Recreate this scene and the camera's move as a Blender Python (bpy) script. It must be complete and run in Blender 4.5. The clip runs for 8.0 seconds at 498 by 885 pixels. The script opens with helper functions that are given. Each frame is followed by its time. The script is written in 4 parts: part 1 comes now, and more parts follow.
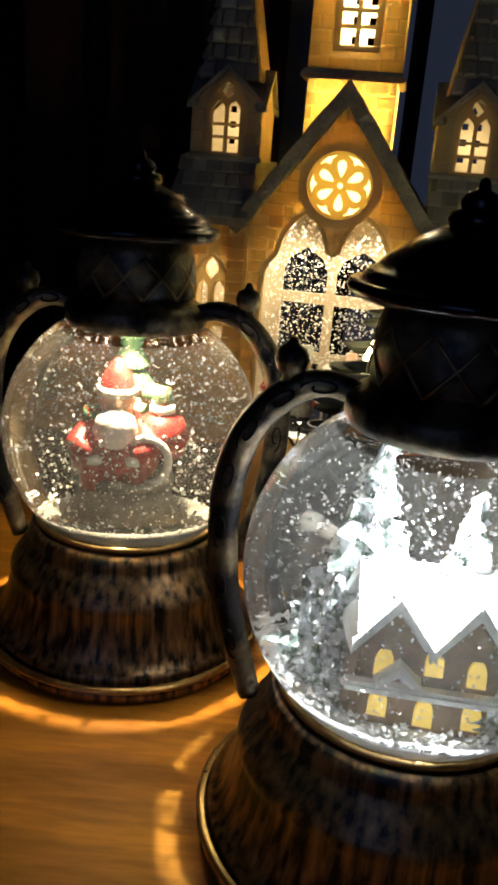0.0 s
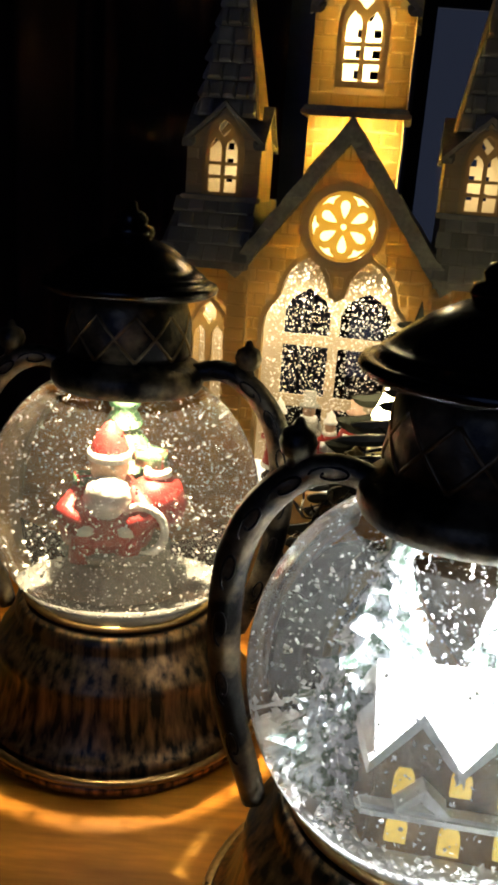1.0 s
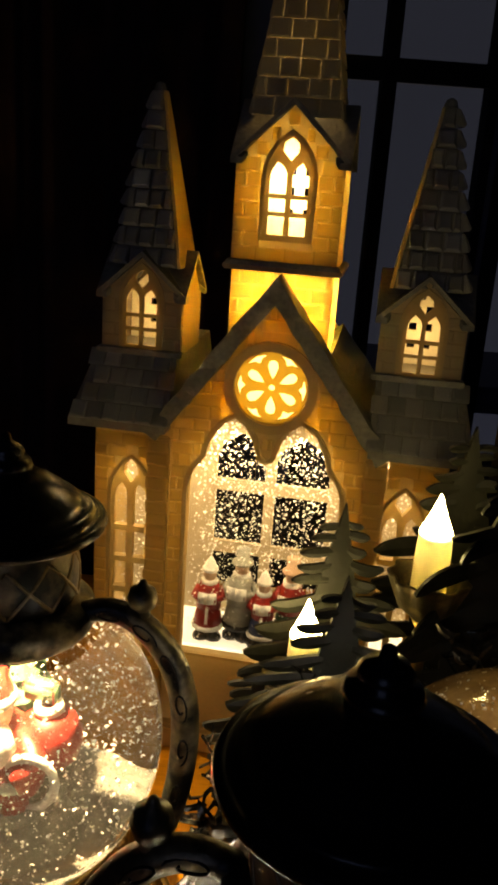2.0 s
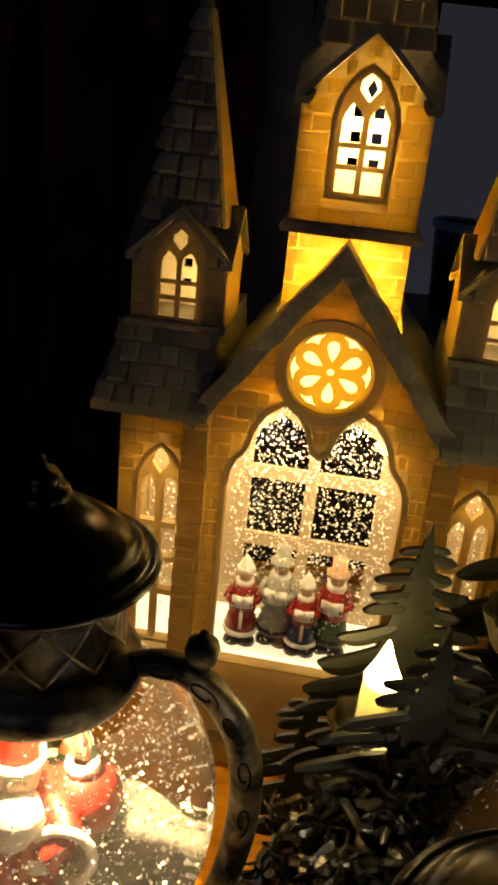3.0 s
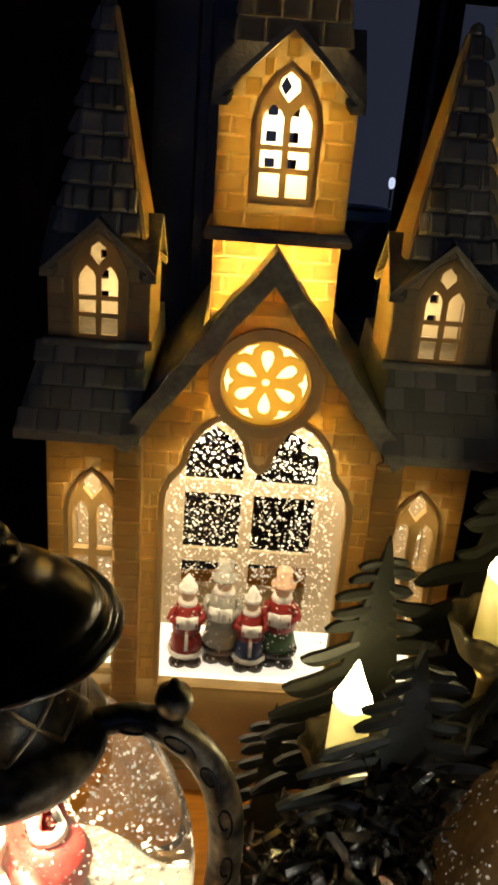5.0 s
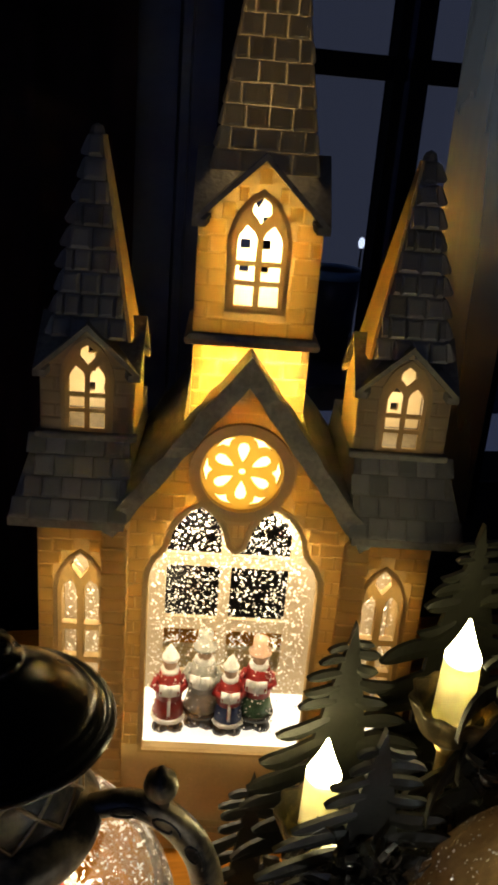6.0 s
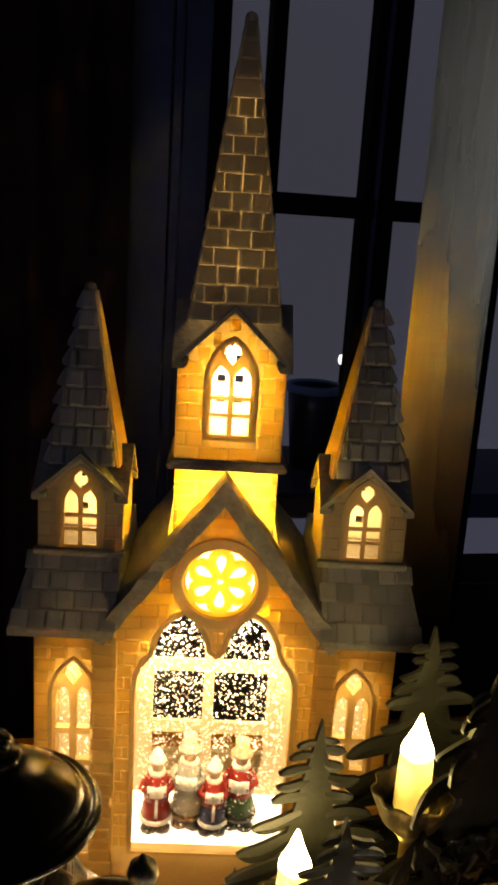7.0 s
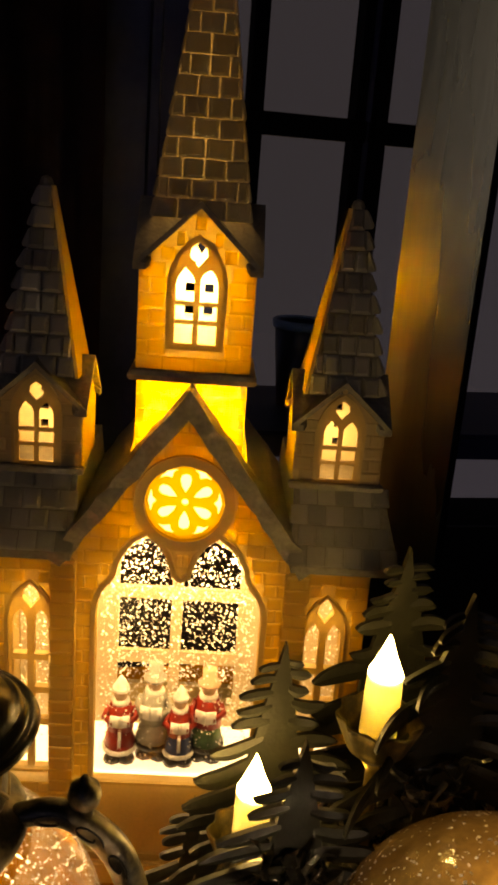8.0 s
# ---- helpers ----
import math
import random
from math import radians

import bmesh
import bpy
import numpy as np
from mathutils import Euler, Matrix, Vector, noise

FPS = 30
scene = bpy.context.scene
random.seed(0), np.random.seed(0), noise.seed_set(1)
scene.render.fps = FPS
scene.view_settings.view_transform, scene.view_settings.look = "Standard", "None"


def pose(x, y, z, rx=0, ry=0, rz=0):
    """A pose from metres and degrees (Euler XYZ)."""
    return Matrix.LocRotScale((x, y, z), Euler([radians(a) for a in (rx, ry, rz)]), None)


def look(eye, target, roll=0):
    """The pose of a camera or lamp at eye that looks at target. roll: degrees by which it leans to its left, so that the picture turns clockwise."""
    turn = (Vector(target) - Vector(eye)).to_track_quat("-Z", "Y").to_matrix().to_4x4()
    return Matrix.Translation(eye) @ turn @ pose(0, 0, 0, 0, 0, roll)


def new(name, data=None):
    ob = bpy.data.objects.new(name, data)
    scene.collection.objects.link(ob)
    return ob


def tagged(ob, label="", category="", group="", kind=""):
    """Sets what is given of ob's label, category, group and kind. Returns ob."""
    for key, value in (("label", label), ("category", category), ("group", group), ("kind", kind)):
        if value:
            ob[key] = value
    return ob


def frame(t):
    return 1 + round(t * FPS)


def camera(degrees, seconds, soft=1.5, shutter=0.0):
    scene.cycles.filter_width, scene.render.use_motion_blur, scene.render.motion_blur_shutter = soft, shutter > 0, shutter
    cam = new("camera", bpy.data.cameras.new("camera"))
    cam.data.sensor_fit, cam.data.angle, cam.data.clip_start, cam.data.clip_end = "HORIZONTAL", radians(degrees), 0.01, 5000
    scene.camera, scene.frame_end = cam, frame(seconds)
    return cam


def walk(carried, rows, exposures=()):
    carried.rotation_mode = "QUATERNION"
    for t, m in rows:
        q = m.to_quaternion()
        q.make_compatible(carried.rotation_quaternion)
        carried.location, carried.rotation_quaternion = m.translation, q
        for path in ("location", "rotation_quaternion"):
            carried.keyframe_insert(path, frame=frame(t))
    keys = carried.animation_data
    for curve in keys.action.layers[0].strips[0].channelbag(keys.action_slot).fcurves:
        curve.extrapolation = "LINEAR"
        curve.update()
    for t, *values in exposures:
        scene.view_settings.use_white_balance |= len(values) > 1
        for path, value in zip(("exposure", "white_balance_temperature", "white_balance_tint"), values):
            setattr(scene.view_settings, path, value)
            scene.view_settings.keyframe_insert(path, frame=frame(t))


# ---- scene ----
cam = camera(33.2, 8.0, 3.4)
METRES, EYE, TILT, LEAN, TURN = 0.42, 0.244, 0.0, 0.0, 0.0
ROWS = [
    (0.0, 0.0, 0.0, 0.0, 1.57, -18.69, -4.65),
    (0.5, -0.0244, 0.0314, 0.0028, 1.76, -18.62, -4.58),
    (1.0, -0.0055, 0.0786, 0.0322, 1.42, -17.65, -4.07),
    (1.5, 0.0284, 0.1541, 0.1128, -0.02, -15.67, -3.81),
    (1.7, 0.0677, 0.1900, 0.1853, 0.31, -16.68, -3.65),
    (2.8, 0.0335, 0.3729, 0.2604, 1.50, -20.76, -4.90),
    (3.0, -0.0198, 0.4051, 0.2472, -0.28, -22.71, -5.55),
    (3.5, -0.0691, 0.4463, 0.2453, -4.44, -23.55, -6.13),
    (4.0, -0.0595, 0.4763, 0.2496, -7.61, -24.37, -5.15),
    (4.2, -0.0529, 0.4658, 0.2466, -7.85, -23.46, -4.28),
    (5.3, -0.0749, 0.4541, 0.2760, -9.23, -22.84, -4.30),
    (5.5, -0.084, 0.4563, 0.3159, -9.95, -23.83, -4.61),
    (6.0, -0.075, 0.4129, 0.3472, -10.11, -20.94, -4.46),
    (6.5, -0.0706, 0.3476, 0.3795, -10.44, -16.18, -3.81),
    (7.0, -0.0696, 0.309, 0.4015, -10.54, -13.91, -3.56),
    (7.5, -0.0662, 0.3325, 0.378, -10.48, -13.29, -3.66),
    (8.0, -0.0216, 0.3512, 0.3371, -10.55, -16.91, -4.26),
]
EXPOSURES = [(0.0, 0.82, 6500, 10), (1.5, 0.80, 6800, 10), (1.7, 0.75, 8300, 11), (2.8, 0.75, 10000, 14), (3.0, 0.8, 10000, 14), (4.0, 0.85, 8200, 14), (5.5, 0.95, 6800, 13),
             (6.0, 1.2, 6800, 13), (6.5, 1.75, 7800, 15), (7.0, 2.0, 9600, 17), (7.5, 1.9, 13000, 20), (8.0, 1.42, 19000, 24)]
walk(cam, [(t, pose(0, 0, EYE, TILT, LEAN, TURN) @ pose(METRES * x, METRES * y, METRES * z, 90 + pitch, roll, yaw)) for t, x, y, z, yaw, pitch, roll in ROWS], EXPOSURES)

# ---- world and lights ----
world = bpy.data.worlds.new("night")
world.use_nodes = True
scene.world = world
world.node_tree.nodes["Background"].inputs[0].default_value = (0.30, 0.45, 1.0, 1)
world.node_tree.nodes["Background"].inputs[1].default_value = 0.30
COOL = (0.86, 0.93, 1.0)
TH = -9.0
CHURCH = pose(0.042, 0.535, 0, 0, 0, TH)
LAN1, LAN2, LAN3 = (-0.0589, 0.395), (0.0640, 0.2640), (0.142, 0.352)


def lamp(name, where, colour, watts, size=0.004, cone=0, blend=0.2, to=None):
    d = bpy.data.lights.new(name, "SPOT" if cone else "POINT")
    d.color, d.energy, d.shadow_soft_size = colour, watts, size
    if cone:
        d.spot_size, d.spot_blend = radians(cone), blend
    ob = new(name, d)
    ob.matrix_world = look(where, to, 0) if to else Matrix.Translation(where)
    return ob


def in_church(u, v, z):
    return CHURCH @ Vector((u, v, z))


for u, watts, v, z in ((-0.077, 0.19, 0.036, 0.10), (-0.026, 0.23, 0.036, 0.07), (0.026, 0.23, 0.036, 0.07), (0.077, 0.13, 0.036, 0.10)):
    lamp("chamber_led", in_church(u, 0.030 if abs(u) > 0.05 else 0.0125, 0.2005 if abs(u) > 0.05 else 0.2115), (1.0, 0.83, 0.54), watts, 0.003, 130, 0.6, in_church(u, v, z))
lamp("attic_led", in_church(0, 0.036, 0.250), (1.0, 0.77, 0.26), 2.3)
lamp("tower_led", in_church(0, 0.034, 0.338), (1.0, 0.89, 0.52), 0.12)
lamp("tower_foot_led", in_church(0, 0.034, 0.286), (1.0, 0.95, 0.80), 0.07)
for z, watts in ((0.398, 0.010), (0.438, 0.0045), (0.472, 0.0020)):
    lamp("spire_led", in_church(0, 0.034, z), (1.0, 0.80, 0.46), watts)
for u in (-0.0757, 0.0757):
    lamp("turret_led", in_church(u, 0.033, 0.262), (1.0, 0.74, 0.38), 0.012)
for (x, y), colour, watts, soft_part in ((LAN1, (1.0, 0.80, 0.48), 2.0, 0.030), (LAN2, COOL, 1.6, 0.024)):
    lamp("globe_led", (x, y, 0.1640), colour, watts, 0.002, 57, 0.06, (x, y, 0))
    lamp("globe_glow", (x, y, 0.1620), colour, watts * soft_part, 0.004)
lamp("globe_led", (*LAN3, 0.145), (1.0, 0.68, 0.30), 0.022, 0.004)

# ---- materials ----


def mat(name, base, rough=0.6, metal=0.0, vary=0.25, scale=60.0, bump=0.15, fine=400.0, glow=None, power=0.0,
        through_light=0.0, per_object=0.0, stretch=(1, 1, 1), second=None, cut=(0.45, 0.62), coat=0.0, tint=None):
    m = bpy.data.materials.new(name)
    m.use_nodes = True
    n, l = m.node_tree.nodes, m.node_tree.links
    bsdf, out = n["Principled BSDF"], n["Material Output"]
    bsdf.inputs["Roughness"].default_value, bsdf.inputs["Metallic"].default_value = rough, metal
    bsdf.inputs["Coat Weight"].default_value = coat
    coord, mapping = n.new("ShaderNodeTexCoord"), n.new("ShaderNodeMapping")
    mapping.inputs["Scale"].default_value = stretch
    l.new(coord.outputs["Object"], mapping.inputs["Vector"])
    big, small = n.new("ShaderNodeTexNoise"), n.new("ShaderNodeTexNoise")
    big.inputs["Scale"].default_value, big.inputs["Detail"].default_value = scale, 5
    small.inputs["Scale"].default_value, small.inputs["Detail"].default_value = fine, 4
    for t in (big, small):
        l.new(mapping.outputs[0], t.inputs["Vector"])
    ramp = n.new("ShaderNodeValToRGB")
    dark = tuple(c * (1 - vary) for c in base)
    light = second or tuple(min(1, c * (1 + vary)) for c in base)
    ramp.color_ramp.elements[0].position, ramp.color_ramp.elements[1].position = cut if second else (0.3, 0.7)
    ramp.color_ramp.elements[0].color, ramp.color_ramp.elements[1].color = (*dark, 1), (*light, 1)
    l.new(big.outputs["Fac"], ramp.inputs[0])
    soft = n.new("ShaderNodeHueSaturation")
    soft.inputs["Saturation"].default_value, soft.inputs["Value"].default_value = 1.0, 1.3
    l.new(ramp.outputs[0], soft.inputs["Color"])
    if per_object:
        info, ma = n.new("ShaderNodeObjectInfo"), n.new("ShaderNodeMapRange")
        ma.inputs[3].default_value, ma.inputs[4].default_value = 1 - per_object, 1 + per_object
        l.new(info.outputs["Random"], ma.inputs[0])
        l.new(ma.outputs[0], soft.inputs["Value"])
    else:
        vm = n.new("ShaderNodeMapRange")
        vm.inputs[1].default_value, vm.inputs[2].default_value = 0.3, 0.7
        vm.inputs[3].default_value, vm.inputs[4].default_value = 1 - vary * 0.6, 1 + vary * 0.6
        l.new(small.outputs["Fac"], vm.inputs[0])
        l.new(vm.outputs[0], soft.inputs["Value"])
    shade = soft.outputs[0]
    l.new(shade, bsdf.inputs["Base Color"])
    rr = n.new("ShaderNodeMapRange")
    rr.inputs[3].default_value, rr.inputs[4].default_value = max(0.02, rough - 0.12), min(1, rough + 0.15)
    l.new(big.outputs["Fac"], rr.inputs[0])
    l.new(rr.outputs[0], bsdf.inputs["Roughness"])
    if bump:
        b = n.new("ShaderNodeBump")
        b.inputs["Strength"].default_value, b.inputs["Distance"].default_value = bump, 0.001
        l.new(small.outputs["Fac"], b.inputs["Height"])
        l.new(b.outputs[0], bsdf.inputs["Normal"])
    if glow:
        bsdf.inputs["Emission Color"].default_value, bsdf.inputs["Emission Strength"].default_value = (*glow, 1), power
    if through_light:
        tr, mx = n.new("ShaderNodeBsdfTranslucent"), n.new("ShaderNodeMixShader")
        if tint:
            tr.inputs[0].default_value = (*tint, 1)
        else:
            l.new(shade, tr.inputs[0])
        mx.inputs[0].default_value = through_light
        l.new(bsdf.outputs[0], mx.inputs[1])
        l.new(tr.outputs[0], mx.inputs[2])
        l.new(mx.outputs[0], out.inputs[0])
    return m


def glass(name, ior, tint=(1, 1, 1), rough=0.0):
    m = bpy.data.materials.new(name)
    m.use_nodes = True
    b = m.node_tree.nodes["Principled BSDF"]
    b.inputs["Base Color"].default_value = (*tint, 1)
    b.inputs["Transmission Weight"].default_value, b.inputs["IOR"].default_value, b.inputs["Roughness"].default_value = 1, ior, rough
    return m


def pane_glass(name, tint=(0.96, 0.96, 0.96)):
    m = bpy.data.materials.new(name)
    m.use_nodes = True
    n, l = m.node_tree.nodes, m.node_tree.links
    n.remove(n["Principled BSDF"])
    clear, gloss, mx, fr = n.new("ShaderNodeBsdfTransparent"), n.new("ShaderNodeBsdfGlossy"), n.new("ShaderNodeMixShader"), n.new("ShaderNodeFresnel")
    clear.inputs[0].default_value, gloss.inputs["Roughness"].default_value = (*tint, 1), 0.03
    fr.inputs[0].default_value = 1.35
    l.new(fr.outputs[0], mx.inputs[0]), l.new(clear.outputs[0], mx.inputs[1]), l.new(gloss.outputs[0], mx.inputs[2])
    l.new(mx.outputs[0], n["Material Output"].inputs[0])
    return m


def cloudy(name, amount):
    m = bpy.data.materials.new(name)
    m.use_nodes = True
    n, l = m.node_tree.nodes, m.node_tree.links
    n.remove(n["Principled BSDF"])
    clear, milk, mx, tex, mr = (n.new("ShaderNode" + k) for k in ("BsdfTransparent", "BsdfTranslucent", "MixShader", "TexNoise", "MapRange"))
    milk.inputs[0].default_value = (0.85, 0.85, 0.82, 1)
    tex.inputs["Scale"].default_value, tex.inputs["Detail"].default_value = 60, 4
    mr.inputs[1].default_value, mr.inputs[2].default_value, mr.inputs[3].default_value, mr.inputs[4].default_value = 0.3, 0.7, amount * 0.5, amount * 1.5
    l.new(tex.outputs["Fac"], mr.inputs[0]), l.new(mr.outputs[0], mx.inputs[0])
    l.new(clear.outputs[0], mx.inputs[1]), l.new(milk.outputs[0], mx.inputs[2]), l.new(mx.outputs[0], n["Material Output"].inputs[0])
    return m


RESIN = mat("cast_resin", (0.52, 0.37, 0.17), 0.62, tint=(0.90, 0.73, 0.39), vary=0.16, scale=45, fine=500, bump=0.35, through_light=0.36)
# Turret copy of the resin, darkened to stand for the turrets' weaker light
TURRET = mat("shaded_cast_resin", (0.27, 0.20, 0.11), 0.62, tint=(0.86, 0.66, 0.36), vary=0.2, scale=45, fine=500, bump=0.4, through_light=0.14)
RESIN_BRICK = mat("cast_resin_brick", (0.54, 0.39, 0.18), 0.6, tint=(0.91, 0.75, 0.42), vary=0.14, scale=60, fine=600, bump=0.4, through_light=0.74, per_object=0.06)
# Turret brick darkened in the same way, shade put into its colour
TURRET_BRICK = mat("shaded_cast_resin_brick", (0.28, 0.21, 0.12), 0.6, tint=(0.86, 0.68, 0.40), vary=0.18, scale=60, fine=600, bump=0.4, through_light=0.2, per_object=0.1)
# Resin copy made paler, putting the tower foot's strong glow into the colour
PALE = mat("glow_paled_resin", (0.58, 0.45, 0.22), 0.6, tint=(0.94, 0.83, 0.56), vary=0.14, scale=60, fine=600, bump=0.4, through_light=0.42, per_object=0.05)
TRACERY = mat("brown_tracery", (0.36, 0.24, 0.10), 0.55, tint=(0.85, 0.64, 0.30), vary=0.12, scale=60, fine=500, bump=0.2, through_light=0.26)
GLOWING_INSIDE = mat("white_inside", (0.88, 0.80, 0.58), 0.7, vary=0.05, scale=40, bump=0.05, through_light=0.1)
TRIM = mat("resin_trim", (0.46, 0.31, 0.13), 0.5, tint=(0.85, 0.66, 0.30), vary=0.12, scale=60, fine=500, bump=0.2, through_light=0.25)
CREAM = mat("cream_inside", (0.50, 0.42, 0.29), 0.6, vary=0.05, scale=40, bump=0.05, through_light=0.2)
SLATE = mat("roof_slate", (0.185, 0.178, 0.165), 0.5, vary=0.35, scale=70, fine=500, bump=0.5, per_object=0.3)
SLATE_BODY = mat("roof_body", (0.135, 0.122, 0.095), 0.55, vary=0.35, scale=60, fine=420, bump=0.5)
SPIRE_BODY = mat("spire_body", (0.46, 0.38, 0.22), 0.6, vary=0.15, scale=60, bump=0.2, through_light=0.3)
SPIRE_TILE = mat("spire_tile", (0.36, 0.32, 0.21), 0.5, vary=0.25, scale=70, fine=500, bump=0.5, per_object=0.15, through_light=0.28)
ROSE = mat("rose_plate", (0.80, 0.64, 0.22), 0.5, tint=(0.80, 0.66, 0.30), vary=0.08, scale=60, bump=0.1, through_light=0.6)
DIFFUSER = mat("light_diffuser", (0.95, 0.85, 0.5), 0.5, vary=0.03, scale=30, bump=0, glow=(1.0, 0.80, 0.34), power=1.4)
SNOW = mat("white_snow", (0.85, 0.85, 0.82), 0.75, vary=0.08, scale=120, fine=700, bump=0.5)
# Snow given emission of its own so the chamber floor looks brightly lit
GLOW_SNOW = mat("snow_with_added_glow", (0.88, 0.88, 0.84), 0.75, vary=0.08, scale=120, fine=700, bump=0.5, glow=(1.0, 0.93, 0.78), power=0.55)
HOUSE = mat("house_wall_paint", (0.24, 0.155, 0.08), 0.55, vary=0.3, scale=160, fine=700, bump=0.4)
FLAKE = mat("glitter_flake", (0.93, 0.92, 0.88), 0.35, vary=0.05, scale=200, bump=0)
IRON = mat("blackened_bronze", (0.012, 0.011, 0.011), 0.40, 0.6, vary=0.3, scale=70, fine=350, bump=0.35, second=(0.30, 0.235, 0.14), cut=(0.42, 0.74))
IRON_CAP = mat("black_gloss_cap", (0.010, 0.010, 0.011), 0.22, 0.4, vary=0.3, scale=50, fine=300, bump=0.12)
# Brushed bronze streaks, pushed to orange for the table ring's reflected glow
IRON_BASE = mat("brushed_bronze_glow_tint", (0.016, 0.014, 0.012), 0.34, 0.7, vary=0.3, scale=260, fine=300, bump=0.25,
                stretch=(1, 1, 0.02), second=(0.42, 0.24, 0.10), cut=(0.38, 0.80))
RIB = mat("worn_edge", (0.20, 0.14, 0.07), 0.35, 0.7, vary=0.4, scale=80, bump=0.1)
CUP = mat("worn_gilt_cup", (0.10, 0.075, 0.035), 0.4, 0.5, vary=0.35, scale=90, bump=0.2, second=(0.32, 0.23, 0.10), cut=(0.5, 0.72))
BRASS = mat("aged_brass", (0.36, 0.24, 0.09), 0.3, 0.9, vary=0.3, scale=60, bump=0.1)
WATER = glass("water_globe", 1.33)
PANE = pane_glass("church_pane")
HAZE = cloudy("cloudy_water", 0.10)
WOOD = mat("table_wood", (0.50, 0.190, 0.018), 0.46, vary=0.3, scale=9, fine=45, bump=0.12, stretch=(1, 7, 1))
GREEN = mat("dark_green_lacquer", (0.0085, 0.0088, 0.0042), 0.55, 0.0, vary=0.4, scale=60, fine=300, bump=0.3)
LEAF = mat("dark_foil_leaf", (0.13, 0.12, 0.095), 0.24, 0.85, vary=0.4, scale=80, bump=0.3)
WAX = mat("candle_wax", (0.80, 0.76, 0.58), 0.45, vary=0.05, scale=80, bump=0.05, through_light=0.35)
FLAME = mat("led_flame", (1.0, 0.95, 0.7), 0.4, vary=0.0, bump=0, glow=(1.0, 0.88, 0.45), power=22)
POST_GLOW = mat("far_light_glow", (0.9, 0.9, 0.9), 0.4, vary=0.0, bump=0, glow=(0.85, 0.92, 1.0), power=0.6)
LED = mat("led_disc", (1, 1, 1), 0.4, vary=0.0, bump=0, glow=(1.0, 0.95, 0.85), power=12)
RED = mat("red_paint", (0.26, 0.012, 0.010), 0.45, vary=0.2, scale=120, bump=0.1)
GREY = mat("grey_paint", (0.33, 0.33, 0.29), 0.5, vary=0.2, scale=120, bump=0.1)
BLUE = mat("navy_paint", (0.03, 0.05, 0.14), 0.5, vary=0.2, scale=120, bump=0.1)
FIR = mat("green_paint", (0.05, 0.12, 0.06), 0.5, vary=0.3, scale=120, bump=0.2)
SKIN = mat("pale_paint", (0.55, 0.36, 0.25), 0.5, vary=0.05, scale=120, bump=0)
BLACK = mat("black_paint", (0.012, 0.012, 0.012), 0.4, vary=0.2, scale=120, bump=0)
BROWN = mat("brown_paint", (0.20, 0.13, 0.07), 0.5, vary=0.3, scale=120, bump=0.2)
# Window paint with slight emission added; no lamp stands inside the house
YELLOW = mat("yellow_window", (0.75, 0.55, 0.10), 0.5, vary=0.1, scale=120, bump=0, glow=(1.0, 0.72, 0.15), power=0.25)
FROST = mat("frosted_green", (0.12, 0.18, 0.13), 0.6, vary=0.2, scale=330, bump=0.4, second=(0.66, 0.69, 0.71), cut=(0.42, 0.54))
CURTAIN = mat("dark_curtain", (0.014, 0.0060, 0.0075), 0.9, vary=0.3, scale=20, fine=900, bump=0.3)
PLASTER = mat("wall_paint", (0.03, 0.028, 0.030), 0.8, vary=0.1, scale=8, fine=120, bump=0.2)
FRAME_DARK = mat("dark_window_bar", (0.0015, 0.002, 0.0045), 0.8, vary=0.2, scale=20, bump=0.1)
# Casing grey shifted towards blue to carry the bluish night light
FRAME_GREY = mat("blue_tinted_casing", (0.042, 0.055, 0.105), 0.5, vary=0.12, scale=12, fine=120, bump=0.1)
STEEL = mat("brushed_steel_jamb", (0.33, 0.275, 0.15), 0.27, 0.95, vary=0.12, scale=10, fine=160, bump=0.12, stretch=(1, 1, 0.08))
GLAZE = pane_glass("window_glass", (0.8, 0.85, 0.95))
NIGHT = mat("night_distance", (0.02, 0.02, 0.03), 0.9, vary=0.2, scale=1.5, bump=0, glow=(0.51, 0.55, 0.68), power=0.023)
POT = mat("blue_pot", (0.16, 0.34, 0.62), 0.4, vary=0.2, scale=20, bump=0.1)
POT_BODY = mat("dark_blue_pot", (0.02, 0.04, 0.08), 0.4, vary=0.2, scale=20, bump=0.1)
# Snow copy darkened for the first globe, shading it against its strong lamp
DIM_BED = mat("snow_bed", (0.19, 0.19, 0.175), 0.75, vary=0.12, scale=120, fine=700, bump=0.6)
FUR = mat("white_fur_paint", (0.55, 0.54, 0.49), 0.7, vary=0.1, scale=150, bump=0.4)
MOUND = mat("dull_plaster_mound", (0.13, 0.125, 0.11), 0.7, vary=0.3, scale=120, bump=0.3)
SCROLL = mat("dark_groove", (0.006, 0.005, 0.005), 0.35, 0.6, vary=0.4, scale=80, bump=0.1)
for m_ in (WOOD, CREAM, CURTAIN, PLASTER, FRAME_GREY, FRAME_DARK):
    m_.node_tree.nodes["Principled BSDF"].inputs["Specular IOR Level"].default_value = 0.12

# ---- building helpers ----


def part(name, bm, material, parent=None, label="", smooth=False):
    me = bpy.data.meshes.new(name)
    bmesh.ops.recalc_face_normals(bm, faces=bm.faces[:])
    if smooth:
        for f in bm.faces:
            f.smooth = True
    bm.to_mesh(me)
    bm.free()
    for m in (material if isinstance(material, (list, tuple)) else (material,)):
        me.materials.append(m)
    ob = new(name, me)
    ob.parent = parent
    if label:
        tagged(ob, label)
    return ob


def thing(name, m, label, category, group="", kind=""):
    ob = new(name)
    ob.empty_display_size = 0.02
    ob.matrix_world = m
    return tagged(ob, label, category, group, kind)


